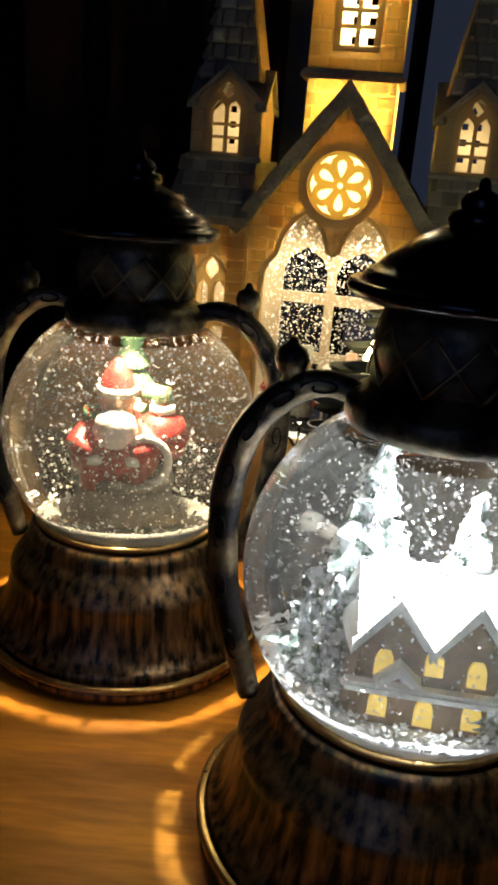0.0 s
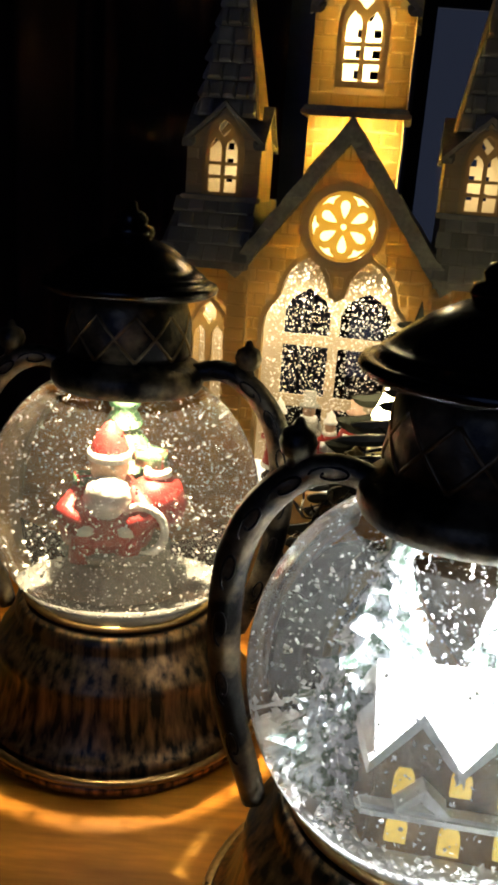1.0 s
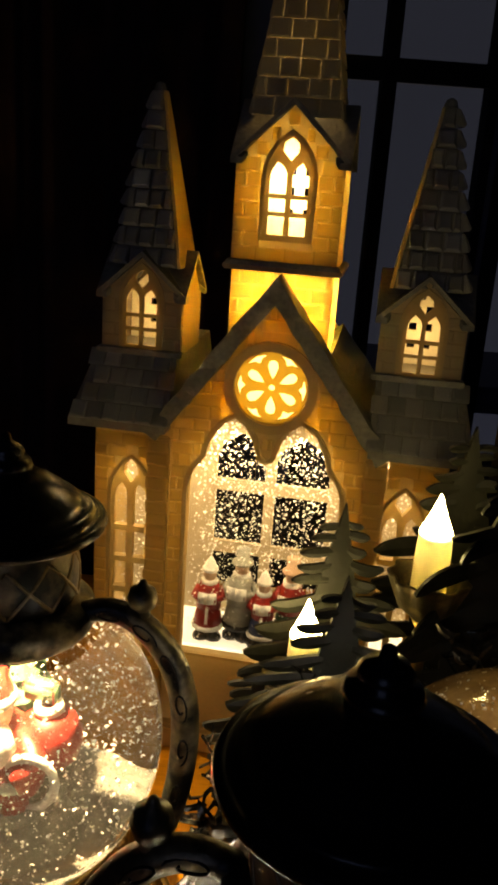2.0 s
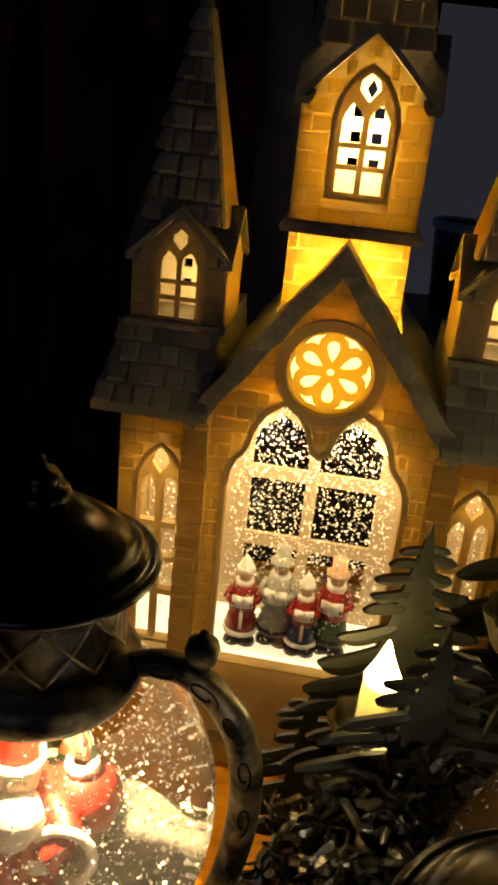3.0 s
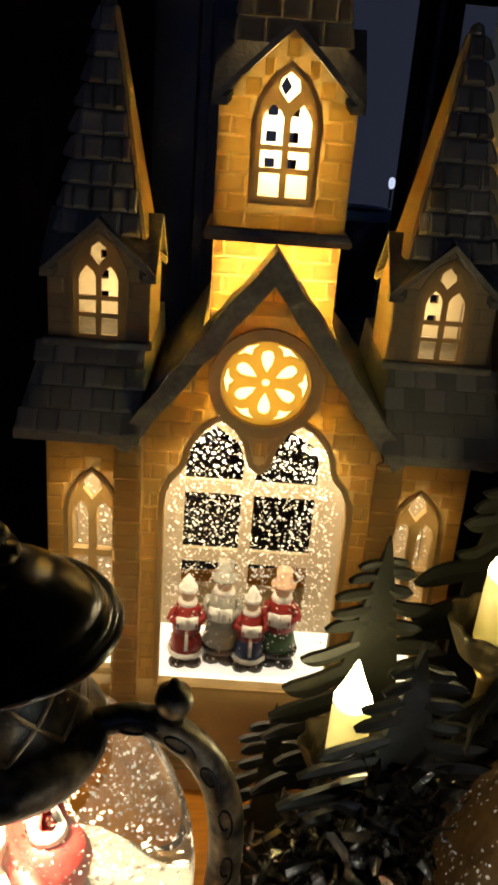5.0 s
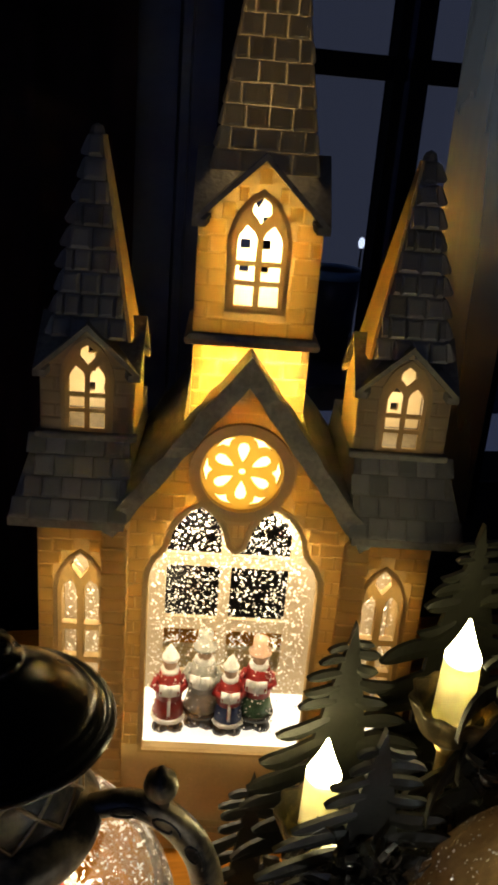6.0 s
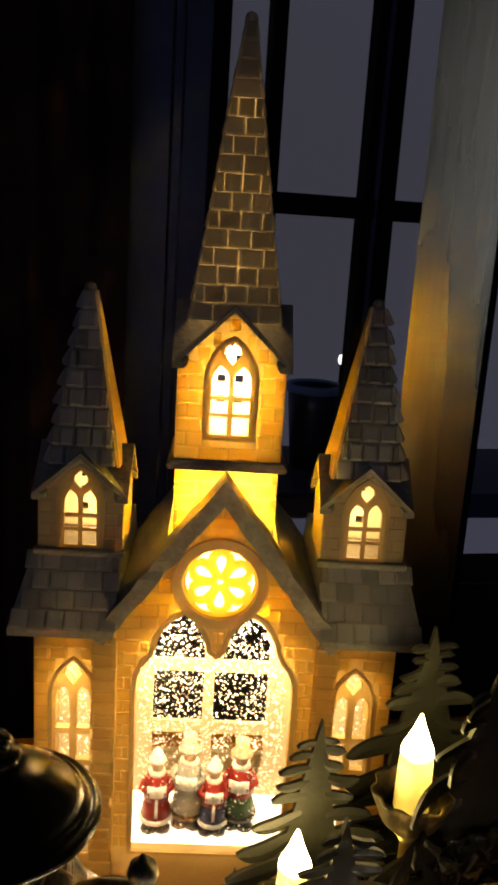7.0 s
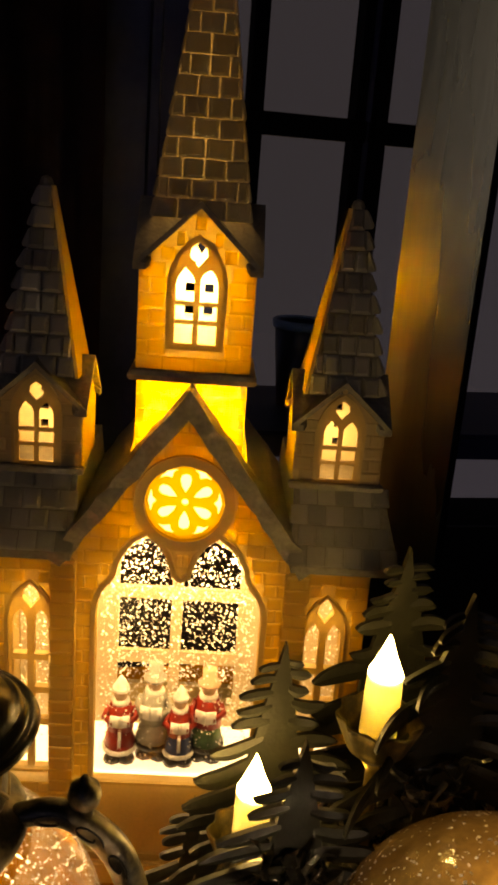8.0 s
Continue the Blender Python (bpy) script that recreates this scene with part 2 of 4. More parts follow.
def box(bm, c, s, mi=0, rz=0.0, bevel=0.0):
    made = bmesh.ops.create_cube(bm, size=1, matrix=pose(*c, 0, 0, rz) @ Matrix.Diagonal((*s, 1)))["verts"]
    faces = {f for v in made for f in v.link_faces}
    for f in faces:
        f.material_index = mi
    if bevel:
        bmesh.ops.bevel(bm, geom=list({e for v in made for e in v.link_edges}), offset=bevel, segments=2, affect="EDGES")
    return made


def boxed(c, s, bevel=0.0, rz=0.0):
    bm = bmesh.new()
    box(bm, c, s, 0, rz, bevel)
    return bm


def lathe(bm, profile, seg=40, at=(0, 0, 0), mi=0, wob=None):
    rings = []
    for r, z in profile:
        if r < 1e-6:
            rings.append([bm.verts.new((at[0], at[1], at[2] + z))])
        else:
            rings.append([bm.verts.new((at[0] + r * (1 + (wob(a, z) if wob else 0)) * math.cos(a), at[1] + r * (1 + (wob(a, z) if wob else 0)) * math.sin(a), at[2] + z))
                          for a in (2 * math.pi * i / seg for i in range(seg))])
    for a, b in zip(rings, rings[1:]):
        for i in range(seg):
            j = (i + 1) % seg
            if len(a) == 1 and len(b) == 1:
                break
            q = [a[0], b[j], b[i]] if len(a) == 1 else [a[i], a[j], b[0]] if len(b) == 1 else [a[i], a[j], b[j], b[i]]
            bm.faces.new(q).material_index = mi
    return rings


def lathed(profile, seg=40, at=(0, 0, 0), wob=None):
    bm = bmesh.new()
    lathe(bm, profile, seg, at, 0, wob)
    return bm


def tube(bm, path, radius, seg=10, flat=1.0, mi=0):
    """A tube along points; radius may be a function of 0..1."""
    pts = [Vector(p) for p in path]
    rings, side = [], None
    for i, p in enumerate(pts):
        d = (pts[min(i + 1, len(pts) - 1)] - pts[max(i - 1, 0)]).normalized()
        if side is None:
            side = d.cross(Vector((0, 1, 0)) if abs(d.y) < 0.9 else Vector((1, 0, 0))).normalized()
        side = (side - d * side.dot(d)).normalized()
        up = d.cross(side)
        r = radius(i / (len(pts) - 1)) if callable(radius) else radius
        rings.append([bm.verts.new(p + side * (r * math.cos(a)) + up * (r * flat * math.sin(a))) for a in (2 * math.pi * k / seg for k in range(seg))])
    for a, b in zip(rings, rings[1:]):
        for i in range(seg):
            bm.faces.new((a[i], a[(i + 1) % seg], b[(i + 1) % seg], b[i])).material_index = mi
    for r in (rings[0], rings[-1]):
        bm.faces.new(r).material_index = mi


def panel(outer, holes, v0, v1):
    """A plate in the u-z plane from v0 to v1, with holes through it."""
    bm = bmesh.new()
    edges = []
    for loop in (outer, *holes):
        vs = [bm.verts.new((u, v0, z)) for u, z in loop]
        edges += [bm.edges.new((vs[i], vs[(i + 1) % len(vs)])) for i in range(len(vs))]
    bmesh.ops.triangle_fill(bm, edges=edges, use_beauty=True, use_dissolve=False)
    up = bmesh.ops.extrude_face_region(bm, geom=bm.faces[:])["geom"]
    bmesh.ops.translate(bm, verts=[g for g in up if isinstance(g, bmesh.types.BMVert)], vec=(0, v1 - v0, 0))
    return bm


def inside(poly, u, z):
    hit = False
    for (a, b), (c, d) in zip(poly, poly[1:] + poly[:1]):
        if (b > z) != (d > z) and u < a + (z - b) * (c - a) / (d - b):
            hit = not hit
    return hit


def grown(poly, by):
    """The loop pushed outwards by so many metres."""
    n, out = len(poly), []
    area = sum(a[0] * b[1] - b[0] * a[1] for a, b in zip(poly, poly[1:] + poly[:1]))
    s = 1 if area > 0 else -1
    for i in range(n):
        (a, b), (c, d) = poly[i - 1], poly[(i + 1) % n]
        k = math.hypot(c - a, d - b) or 1
        out.append((poly[i][0] + s * by * (d - b) / k, poly[i][1] - s * by * (c - a) / k))
    return out


def moved(poly, du, dz, s=1.0):
    return [(u * s + du, z * s + dz) for u, z in poly]


def band(poly, inner, outer, v0, v1):
    return panel(grown(poly, outer), [grown(poly, inner)], v0, v1)


def arc(c, r, a0, a1, n):
    return [(c[0] + r * math.cos(radians(a0 + (a1 - a0) * i / n)), c[1] + r * math.sin(radians(a0 + (a1 - a0) * i / n))) for i in range(n + 1)]


def unit_piece(name, material, bevel=0.12, taper=0.0):
    """One shared mesh, 1 x 1 x 1, softly worn at its front edges: centre of the back at the origin, front towards -y."""
    bm = bmesh.new()
    b = bevel
    back = [bm.verts.new(p) for p in ((-0.5, 0, -0.5), (0.5, 0, -0.5), (0.5, 0, 0.5), (-0.5, 0, 0.5))]
    mid = [bm.verts.new(p) for p in ((-0.5, -0.6 - taper, -0.5), (0.5, -0.6 - taper, -0.5), (0.5, -0.6, 0.5), (-0.5, -0.6, 0.5))]
    front = [bm.verts.new(p) for p in ((-0.5 + b, -1 - taper, -0.5 + b), (0.5 - b, -1 - taper, -0.5 + b), (0.5 - b, -1, 0.5 - b), (-0.5 + b, -1, 0.5 - b))]
    for p, q in ((back, mid), (mid, front)):
        for i in range(4):
            bm.faces.new((p[i], p[(i + 1) % 4], q[(i + 1) % 4], q[i]))
    bm.faces.new(front)
    bmesh.ops.recalc_face_normals(bm, faces=bm.faces[:])
    me = bpy.data.meshes.new(name)
    bm.to_mesh(me)
    bm.free()
    me.materials.append(material)
    return me


def piece(name, me, parent, m, size):
    ob = new(name, me)
    ob.parent = parent
    ob.matrix_local = m @ Matrix.Diagonal((*size, 1))
    return ob

# ---- the setting ----
tagged(part("floor", boxed((0.1, 0.4, -0.775), (4.0, 3.6, 0.05)), CURTAIN), "dark floor of the unlit room", "floor", kind="structure")
tagged(part("ceiling", boxed((0.1, 0.4, 1.75), (4.0, 3.6, 0.05)), PLASTER), "dark painted ceiling of the unlit room", "ceiling", kind="structure")
tagged(part("wall_south", panel([(-1.9, -0.745), (2.1, -0.745), (2.1, 1.72), (-1.9, 1.72)], [[(-0.9, 0.15), (-0.1, 0.15), (-0.1, 1.35), (-0.9, 1.35)]], -1.40, -1.30), PLASTER), "dark painted wall with a window behind the table", "wall", kind="structure")
tagged(part("wall_west", boxed((-1.85, 0.4, 0.49), (0.1, 3.4, 2.47)), PLASTER), "dark painted side wall of the room", "wall", kind="structure")
tagged(part("wall_east", boxed((2.05, 0.4, 0.49), (0.1, 3.4, 2.47)), PLASTER), "dark painted side wall of the room", "wall", kind="structure")
WY = 0.970
tagged(part("wall_north", panel([(-1.8, -0.75), (2.0, -0.75), (2.0, 1.72), (-1.8, 1.72)], [[(0.080, 0.02), (0.80, 0.02), (0.80, 1.3), (0.080, 1.3)]], WY + 0.03, WY + 0.13), PLASTER),
       "dark painted wall with a window opening", "wall", kind="structure")
win = tagged(thing("window_1", Matrix.Identity(4), "tall night window with dark glazing bars and grey casing", "window"), kind="structure")
for a, b, d, m, nm, lab in ((0.005, 0.044, 0.020, FRAME_GREY, "casing", "grey painted casing"), (0.046, 0.054, 0.028, FRAME_GREY, "casing", "grey painted casing"),
                            (0.056, 0.081, 0.016, FRAME_GREY, "casing", "grey painted casing"), (0.082, 0.100, 0.004, FRAME_DARK, "window_frame", "dark window frame"),
                            (0.139, 0.153, 0.010, FRAME_DARK, "glazing_bar", ""), (0.243, 0.253, 0.010, FRAME_DARK, "glazing_bar", ""),
                            (0.2555, 0.2605, 0.004, FRAME_GREY, "glazing_bar", "pale strip of the bar"), (0.263, 0.276, 0.010, FRAME_DARK, "glazing_bar", "")):
    part(nm, boxed(((a + b) / 2, WY - d / 2 + 0.02, 0.66), (b - a, d + 0.02, 1.28), 0.0015), m, win, lab)
part("glazing_bar", boxed((0.20, WY + 0.012, 0.4465), (0.22, 0.012, 0.021), 0.0015), FRAME_DARK, win)
part("glazing_bar", boxed((0.20, WY + 0.012, 0.90), (0.22, 0.012, 0.021), 0.0015), FRAME_DARK, win)
for a, b in ((0.100, 0.139), (0.153, 0.243), (0.276, 0.32)):
    for c, d in ((0.03, 0.436), (0.457, 0.889)):
        g = part("pane", boxed(((a + b) / 2, WY + 0.024, (c + d) / 2), (b - a, 0.003, d - c)), GLAZE, win)
        g.visible_shadow = False
part("jamb", boxed((0.3345, WY - 0.030, 0.66), (0.076, 0.028, 1.30), 0.004, -26), STEEL, win, "brushed steel jamb that catches the warm light")
part("window_frame", boxed((0.3755, WY - 0.030, 0.66), (0.006, 0.030, 1.30), 0.002), FRAME_DARK, win)
for a, b in ((0.380, 0.56), (0.58, 0.79)):
    g = part("pane", boxed(((a + b) / 2, WY + 0.024, 0.66), (b - a, 0.003, 1.27)), GLAZE, win)
    g.visible_shadow = False
part("window_frame", boxed((0.57, WY, 0.66), (0.02, 0.05, 1.28), 0.002), FRAME_DARK, win)
part("window_sill", boxed((0.40, WY + 0.13, 0.1225), (0.9, 0.22, 0.03), 0.004), FRAME_GREY, win)
tagged(part("backdrop", boxed((0.6, 3.2, 0.8), (9.0, 0.02, 6.0)), NIGHT), "dim blue-grey night beyond the window", "night", kind="structure")
pot = thing("plant_pot", pose(0.247, 1.11, 0.138), "small blue glazed pot on the outer window ledge", "pot")
part("body", lathed([(0, 0), (0.024, 0), (0.031, 0.07), (0.033, 0.1), (0.030, 0.1), (0.026, 0.012), (0, 0.012)], 28), POT_BODY, pot, smooth=True)
part("rim", lathed([(0.031, 0.093), (0.0355, 0.094), (0.0365, 0.102), (0.034, 0.104), (0.031, 0.102)], 28), POT, pot, "pale blue glazed rim", True)

# Speck of light beyond the window; the post is added to hold it up
lightpost = thing("far_light", pose(0.292, 1.157, 0.1375), "tiny white far light, held on an added thin post", "lamp")
part("post", lathed([(0, 0), (0.006, 0), (0.006, 0.002), (0.0012, 0.004), (0.0012, 0.122), (0, 0.122)], 10), FRAME_DARK, lightpost)
part("bulb", lathed([(0, 0.121), (0.003, 0.123), (0.0042, 0.128), (0.003, 0.133), (0, 0.135)], 12), POST_GLOW, lightpost, "faintly glowing white bulb", True)
bm = bmesh.new()
rows_ = [[bm.verts.new((-1.2 + 1.205 * i / 150, WY - 0.06 + 0.022 * math.sin(i * 0.62) + 0.008 * math.sin(i * 1.73 + 1), z)) for i in range(151)] for z in (-0.72, 0.1, 0.9, 1.70)]
for a, b in zip(rows_, rows_[1:]):
    for i in range(150):
        bm.faces.new((a[i], a[i + 1], b[i + 1], b[i]))
up = bmesh.ops.extrude_face_region(bm, geom=bm.faces[:])["geom"]
bmesh.ops.translate(bm, verts=[g for g in up if isinstance(g, bmesh.types.BMVert)], vec=(0, 0.003, 0))
tagged(part("curtain", bm, CURTAIN, smooth=True), "dark heavy curtain hanging in folds beside the window", "curtain")

table = thing("table", Matrix.Identity(4), "brown wooden table top with a satin finish", "table")
part("tabletop", boxed((0.1, 0.16, -0.0125), (1.5, 1.2, 0.025), 0.002), WOOD, table)
for x in (-0.58, 0.78):
    for y in (-0.38, 0.70):
        part("leg", boxed((x, y, -0.3875), (0.06, 0.06, 0.725), 0.004), WOOD, table)

# ---- the church lantern ----
church = thing("church_lantern", CHURCH, "lit resin church water lantern with spires and carol singers", "lantern")
half = [(0.0427, 0.067), (0.0427, 0.170), (0.0420, 0.177), (0.0392, 0.1835), (0.0352, 0.188), (0.0332, 0.192), (0.0318, 0.199), (0.0285, 0.2055),
        (0.0242, 0.2108), (0.0182, 0.2150), (0.0126, 0.2108), (0.0082, 0.2042), (0.0062, 0.1975), (0.0050, 0.1930), (0.0, 0.1895)]
MAIN = half + [(-u, z) for u, z in half[-2::-1]]
ROSE_C = (0.0, 0.2335)
ROSE_HOLE = arc(ROSE_C, 0.0203, 0, 350, 35)


def lancets(du, z0, s=1.0, bars=(0.0,)):
    """The openings of a two-light window with an eye above: foot at z0."""
    loops = []
    for m in (-1, 1):
        a, b = (0.0014 * s, 0.0101 * s)
        lo, top = z0, z0 + 0.0325 * s
        cuts = [lo] + [z0 + k * s for k in bars if k] + [top]
        for i in range(len(cuts) - 1):
            c, d = cuts[i] + (0.0011 * s if i else 0), cuts[i + 1] - (0.0011 * s if i < len(cuts) - 2 else 0)
            if i < len(cuts) - 2:
                q = [(a, c), (b, c), (b, d), (a, d)]
            else:
                w = b - a
                q = [(a, c), (b, c), (b, d - 0.35 * w), (b - 0.12 * w, d), (b - 0.45 * w, d + 0.45 * w), (a + 0.15 * w, d + 0.12 * w), (a, d - 0.2 * w)]
            q = [(m * u + du, z) for u, z in q]
            loops.append(q if m > 0 else q[::-1])
    e = (du, z0 + 0.0428 * s)
    loops.append([(e[0], e[1] - 0.0058 * s), (e[0] + 0.0043 * s, e[1] - 0.001 * s), (e[0] + 0.0038 * s, e[1] + 0.003 * s), (e[0], e[1] + 0.0058 * s),
                  (e[0] - 0.0038 * s, e[1] + 0.003 * s), (e[0] - 0.0043 * s, e[1] - 0.001 * s)])
    return loops


def arch(du, z0, w, h, s=1.0):
    """A pointed arch outline of half width w, springing at z0 + h."""
    r = [(w, z0), (w, z0 + h), (w * 0.92, z0 + h + 0.45 * w), (w * 0.70, z0 + h + 0.95 * w), (w * 0.38, z0 + h + 1.40 * w), (0, z0 + h + 1.72 * w)]
    r = r + [(-u, z) for u, z in r[-2::-1]]
    return moved(r, du, 0)


def side_window(du):
    """Tall aisle window: eye, two lancets, then two rows of lights down to a tall pair."""
    loops = []
    for m in (-1, 1):
        for lo, hi, tip in ((0.071, 0.098, 0), (0.1015, 0.118, 0), (0.1215, 0.138, 0), (0.1415, 0.160, 1)):
            q = [(0.0018, lo), (0.0095, lo), (0.0095, hi)] + ([(0.0085, hi + 0.0045), (0.005, hi + 0.008), (0.0026, hi + 0.0045)] if tip else []) + [(0.0018, hi)]
            q = [(m * u + du, z) for u, z in q]
            loops.append(q if m > 0 else q[::-1])
    loops.append(moved([(0, -0.006), (0.0045, 0), (0.0035, 0.0045), (0, 0.0085), (-0.0035, 0.0045), (-0.0045, 0)], du, 0.1745))
    return loops


NAVE = [(-0.0665, 0.002), (0.0665, 0.002), (0.0665, 0.1936), (0.0, 0.2820), (-0.0665, 0.1936)]
facade = part("facade", panel(NAVE, [MAIN, ROSE_HOLE], 0.0, 0.005), RESIN, church, "glowing amber gable wall moulded as brickwork")
aisle = {}
for s in (-1, 1):
    holes = [q for q in side_window(s * 0.0772)]
    a0, a1 = sorted((s * 0.0668, s * 0.0985))
    aisle[s] = part("aisle_wall", panel([(a0, 0.002), (a1, 0.002), (a1, 0.206), (a0, 0.206)], holes, 0.003, 0.0075), RESIN, church, "moulded brick aisle wall with lit lancet windows")
    bm = bmesh.new()
    box(bm, (s * 0.0965, 0.062, 0.104), (0.004, 0.108, 0.204))
    part("side_wall", bm, RESIN, church)
    part("window_trim", band(arch(s * 0.0772, 0.069, 0.0112, 0.095), 0.0004, 0.0022, 0.0012, 0.0034), TRIM, church)
part("rear_wall", panel([(-0.0985, 0.002), (0.0985, 0.002), (0.0985, 0.206), (0.066, 0.206), (0, 0.28), (-0.066, 0.206), (-0.0985, 0.206)],
                        [[(-0.052, 0.055), (0.052, 0.055), (0.052, 0.205), (-0.052, 0.205)]], 0.112, 0.117), RESIN, church)
part("plinth", boxed((0, 0.056, 0.0085), (0.206, 0.126, 0.017), 0.002), TRIM, church, "moulded resin plinth")
part("attic_floor", boxed((0, 0.0585, 0.2155), (0.19, 0.105, 0.002)), CREAM, church)
back_holes = []
for a, b in ((-0.0365, -0.0058), (0.0008, 0.0338)):
    back_holes += [[(a, 0.080), (b, 0.080), (b, 0.1095), (a, 0.1095)], [(a, 0.1175), (b, 0.1175), (b, 0.1520), (a, 0.1520)],
                   [(a, 0.1595), (b, 0.1595), (b, 0.1740), (b - 0.004, 0.1830), ((a + b) / 2, 0.1905), (a + 0.004, 0.1830), (a, 0.1740)]]
part("chamber_back", panel([(-0.094, 0.0175), (0.094, 0.0175), (0.094, 0.2145), (-0.094, 0.2145)], back_holes, 0.052, 0.055),
     CREAM, church, "pale inner wall with a mullioned window to the dark")
part("window_moulding", band(MAIN, 0.0003, 0.0030, -0.0022, 0.0006), TRIM, church, "pale moulding round the big window")
part("snow_floor", boxed((0, 0.028, 0.0665), (0.187, 0.046, 0.004), 0.0012), GLOW_SNOW, church, "white snow floor behind the glass, with an added glow")
part("chamber_block", boxed((0, 0.030, 0.040), (0.186, 0.042, 0.045)), CREAM, church)
g = part("window_pane", boxed((0, 0.0064, 0.140), (0.094, 0.0012, 0.149)), PANE, church, "clear glass front of the water chamber")
g.visible_shadow = False
for s in (-1, 1):
    g = part("window_pane", boxed((s * 0.0772, 0.0090, 0.128), (0.026, 0.0010, 0.118)), PANE, church)
    g.visible_shadow = False
    part("quoin", boxed((s * 0.0600, -0.0012, 0.1085), (0.012, 0.005, 0.183), 0.001), RESIN, church)
part("rose_ring", panel(arc(ROSE_C, 0.0252, 0, 352, 44), [arc(ROSE_C, 0.0201, 0, 350, 35)], -0.0030, 0.0004), TRIM, church, "round moulding of the rose window", )
petals = [arc(ROSE_C, 0.0018, 0, 320, 8)]
for k in range(6):
    c, s = math.cos(radians(90 + 60 * k)), math.sin(radians(90 + 60 * k))
    petals.append([(ROSE_C[0] + c * r - s * w, ROSE_C[1] + s * r + c * w) for r, w in ((0.0046, 0), (0.0080, 0.0019), (0.0116, 0.0029), (0.0142, 0.0021), (0.0150, 0), (0.0142, -0.0021), (0.0116, -0.0029), (0.0080, -0.0019))])
    c, s = math.cos(radians(120 + 60 * k)), math.sin(radians(120 + 60 * k))
    petals.append([(ROSE_C[0] + c * r - s * w, ROSE_C[1] + s * r + c * w) for r, w in ((0.0142, 0), (0.0164, 0.0022), (0.0170, 0.0060), (0.0186, 0), (0.0170, -0.0060), (0.0164, -0.0022))])
part("rose_tracery", panel(arc(ROSE_C, 0.0200, 0, 350, 35), petals, 0.0006, 0.0022), ROSE, church, "yellow pierced six-petal rose window")
part("rose_light", lathed([(0, 0), (0.0199, 0), (0.0199, 0.001), (0, 0.001)], 30), DIFFUSER, church, "glowing plate behind the rose window").matrix_local = pose(0, 0.0052, ROSE_C[1], 90, 0, 0)

# roofs
for s in (-1, 1):
    d = Vector((s * 0.0658, 0, -0.0873))
    n_ = Vector((0.0975, 0, s * 0.0735)).normalized() * (1 if s > 0 else -1)
    n_ = Vector((s * abs(n_.x), 0, abs(n_.z)))
    for va, vb, first in ((-0.0105, 0.0080, 0), (0.0080, 0.112, 6)):
        bm = bmesh.new()
        nu, last, grid = 16, 13 if first else 15, []
        for side_ in (0, 1):
            lay = []
            for i in range(first, last + 1):
                row = []
                for v in (va, (va + vb) / 2, vb):
                    p = Vector((0, v + (random.uniform(-0.0012, 0.0006) if v == va and not first else 0), 0.2827)) + d * (i / nu) + n_ * (-0.0022 * (1 - side_) * (0 if first else 1) + 0.0065 * side_ + random.uniform(-0.0007, 0.0007))
                    p.x = max(0, p.x) if s > 0 else min(0, p.x)
                    if i == 0:
                        p.x, p.z = 0, 0.2827 + 0.0108 * side_ - (0 if side_ or first else 0.0036)
                    row.append(bm.verts.new(p))
                lay.append(row)
            grid.append(lay)
        n = last - first
        for lay in grid:
            for i in range(n):
                for j in range(2):
                    bm.faces.new((lay[i][j], lay[i + 1][j], lay[i + 1][j + 1], lay[i][j + 1]))
        for j in (0, 2):
            for i in range(n):
                bm.faces.new((grid[0][i][j], grid[0][i + 1][j], grid[1][i + 1][j], grid[1][i][j]))
        for i in (0, n):
            for j in range(2):
                bm.faces.new((grid[0][i][j], grid[0][i][j + 1], grid[1][i][j + 1], grid[1][i][j]))
        part("nave_roof", bm, SLATE_BODY, church, "weathered grey-green roof slope of the nave")
    # aisle roof, sloping to the front
    bm = bmesh.new()
    a, b = s * 0.0545, s * 0.1090
    pts = [(-0.0130, 0.2045), (-0.0130, 0.2085), (0.0090, 0.2440), (0.0930, 0.2440), (0.115, 0.2085), (0.115, 0.2045)]
    f0 = [bm.verts.new((a, v, z)) for v, z in pts]
    f1 = [bm.verts.new((b - (s * 0.009 if 0.2 < v + 0.2 and z > 0.23 else 0), v, z)) for v, z in pts]
    bm.faces.new(f0), bm.faces.new(f1[::-1])
    for i in range(6):
        bm.faces.new((f0[i], f0[(i + 1) % 6], f1[(i + 1) % 6], f1[i]))
    aroof = part("aisle_roof", bm, SLATE_BODY, church, "grey slate aisle roof")
    aisle[(s, "roof")] = aroof


def gable_front(w, z0, ze, za):
    return [(-w, z0), (w, z0), (w, ze), (0, za), (-w, ze)]


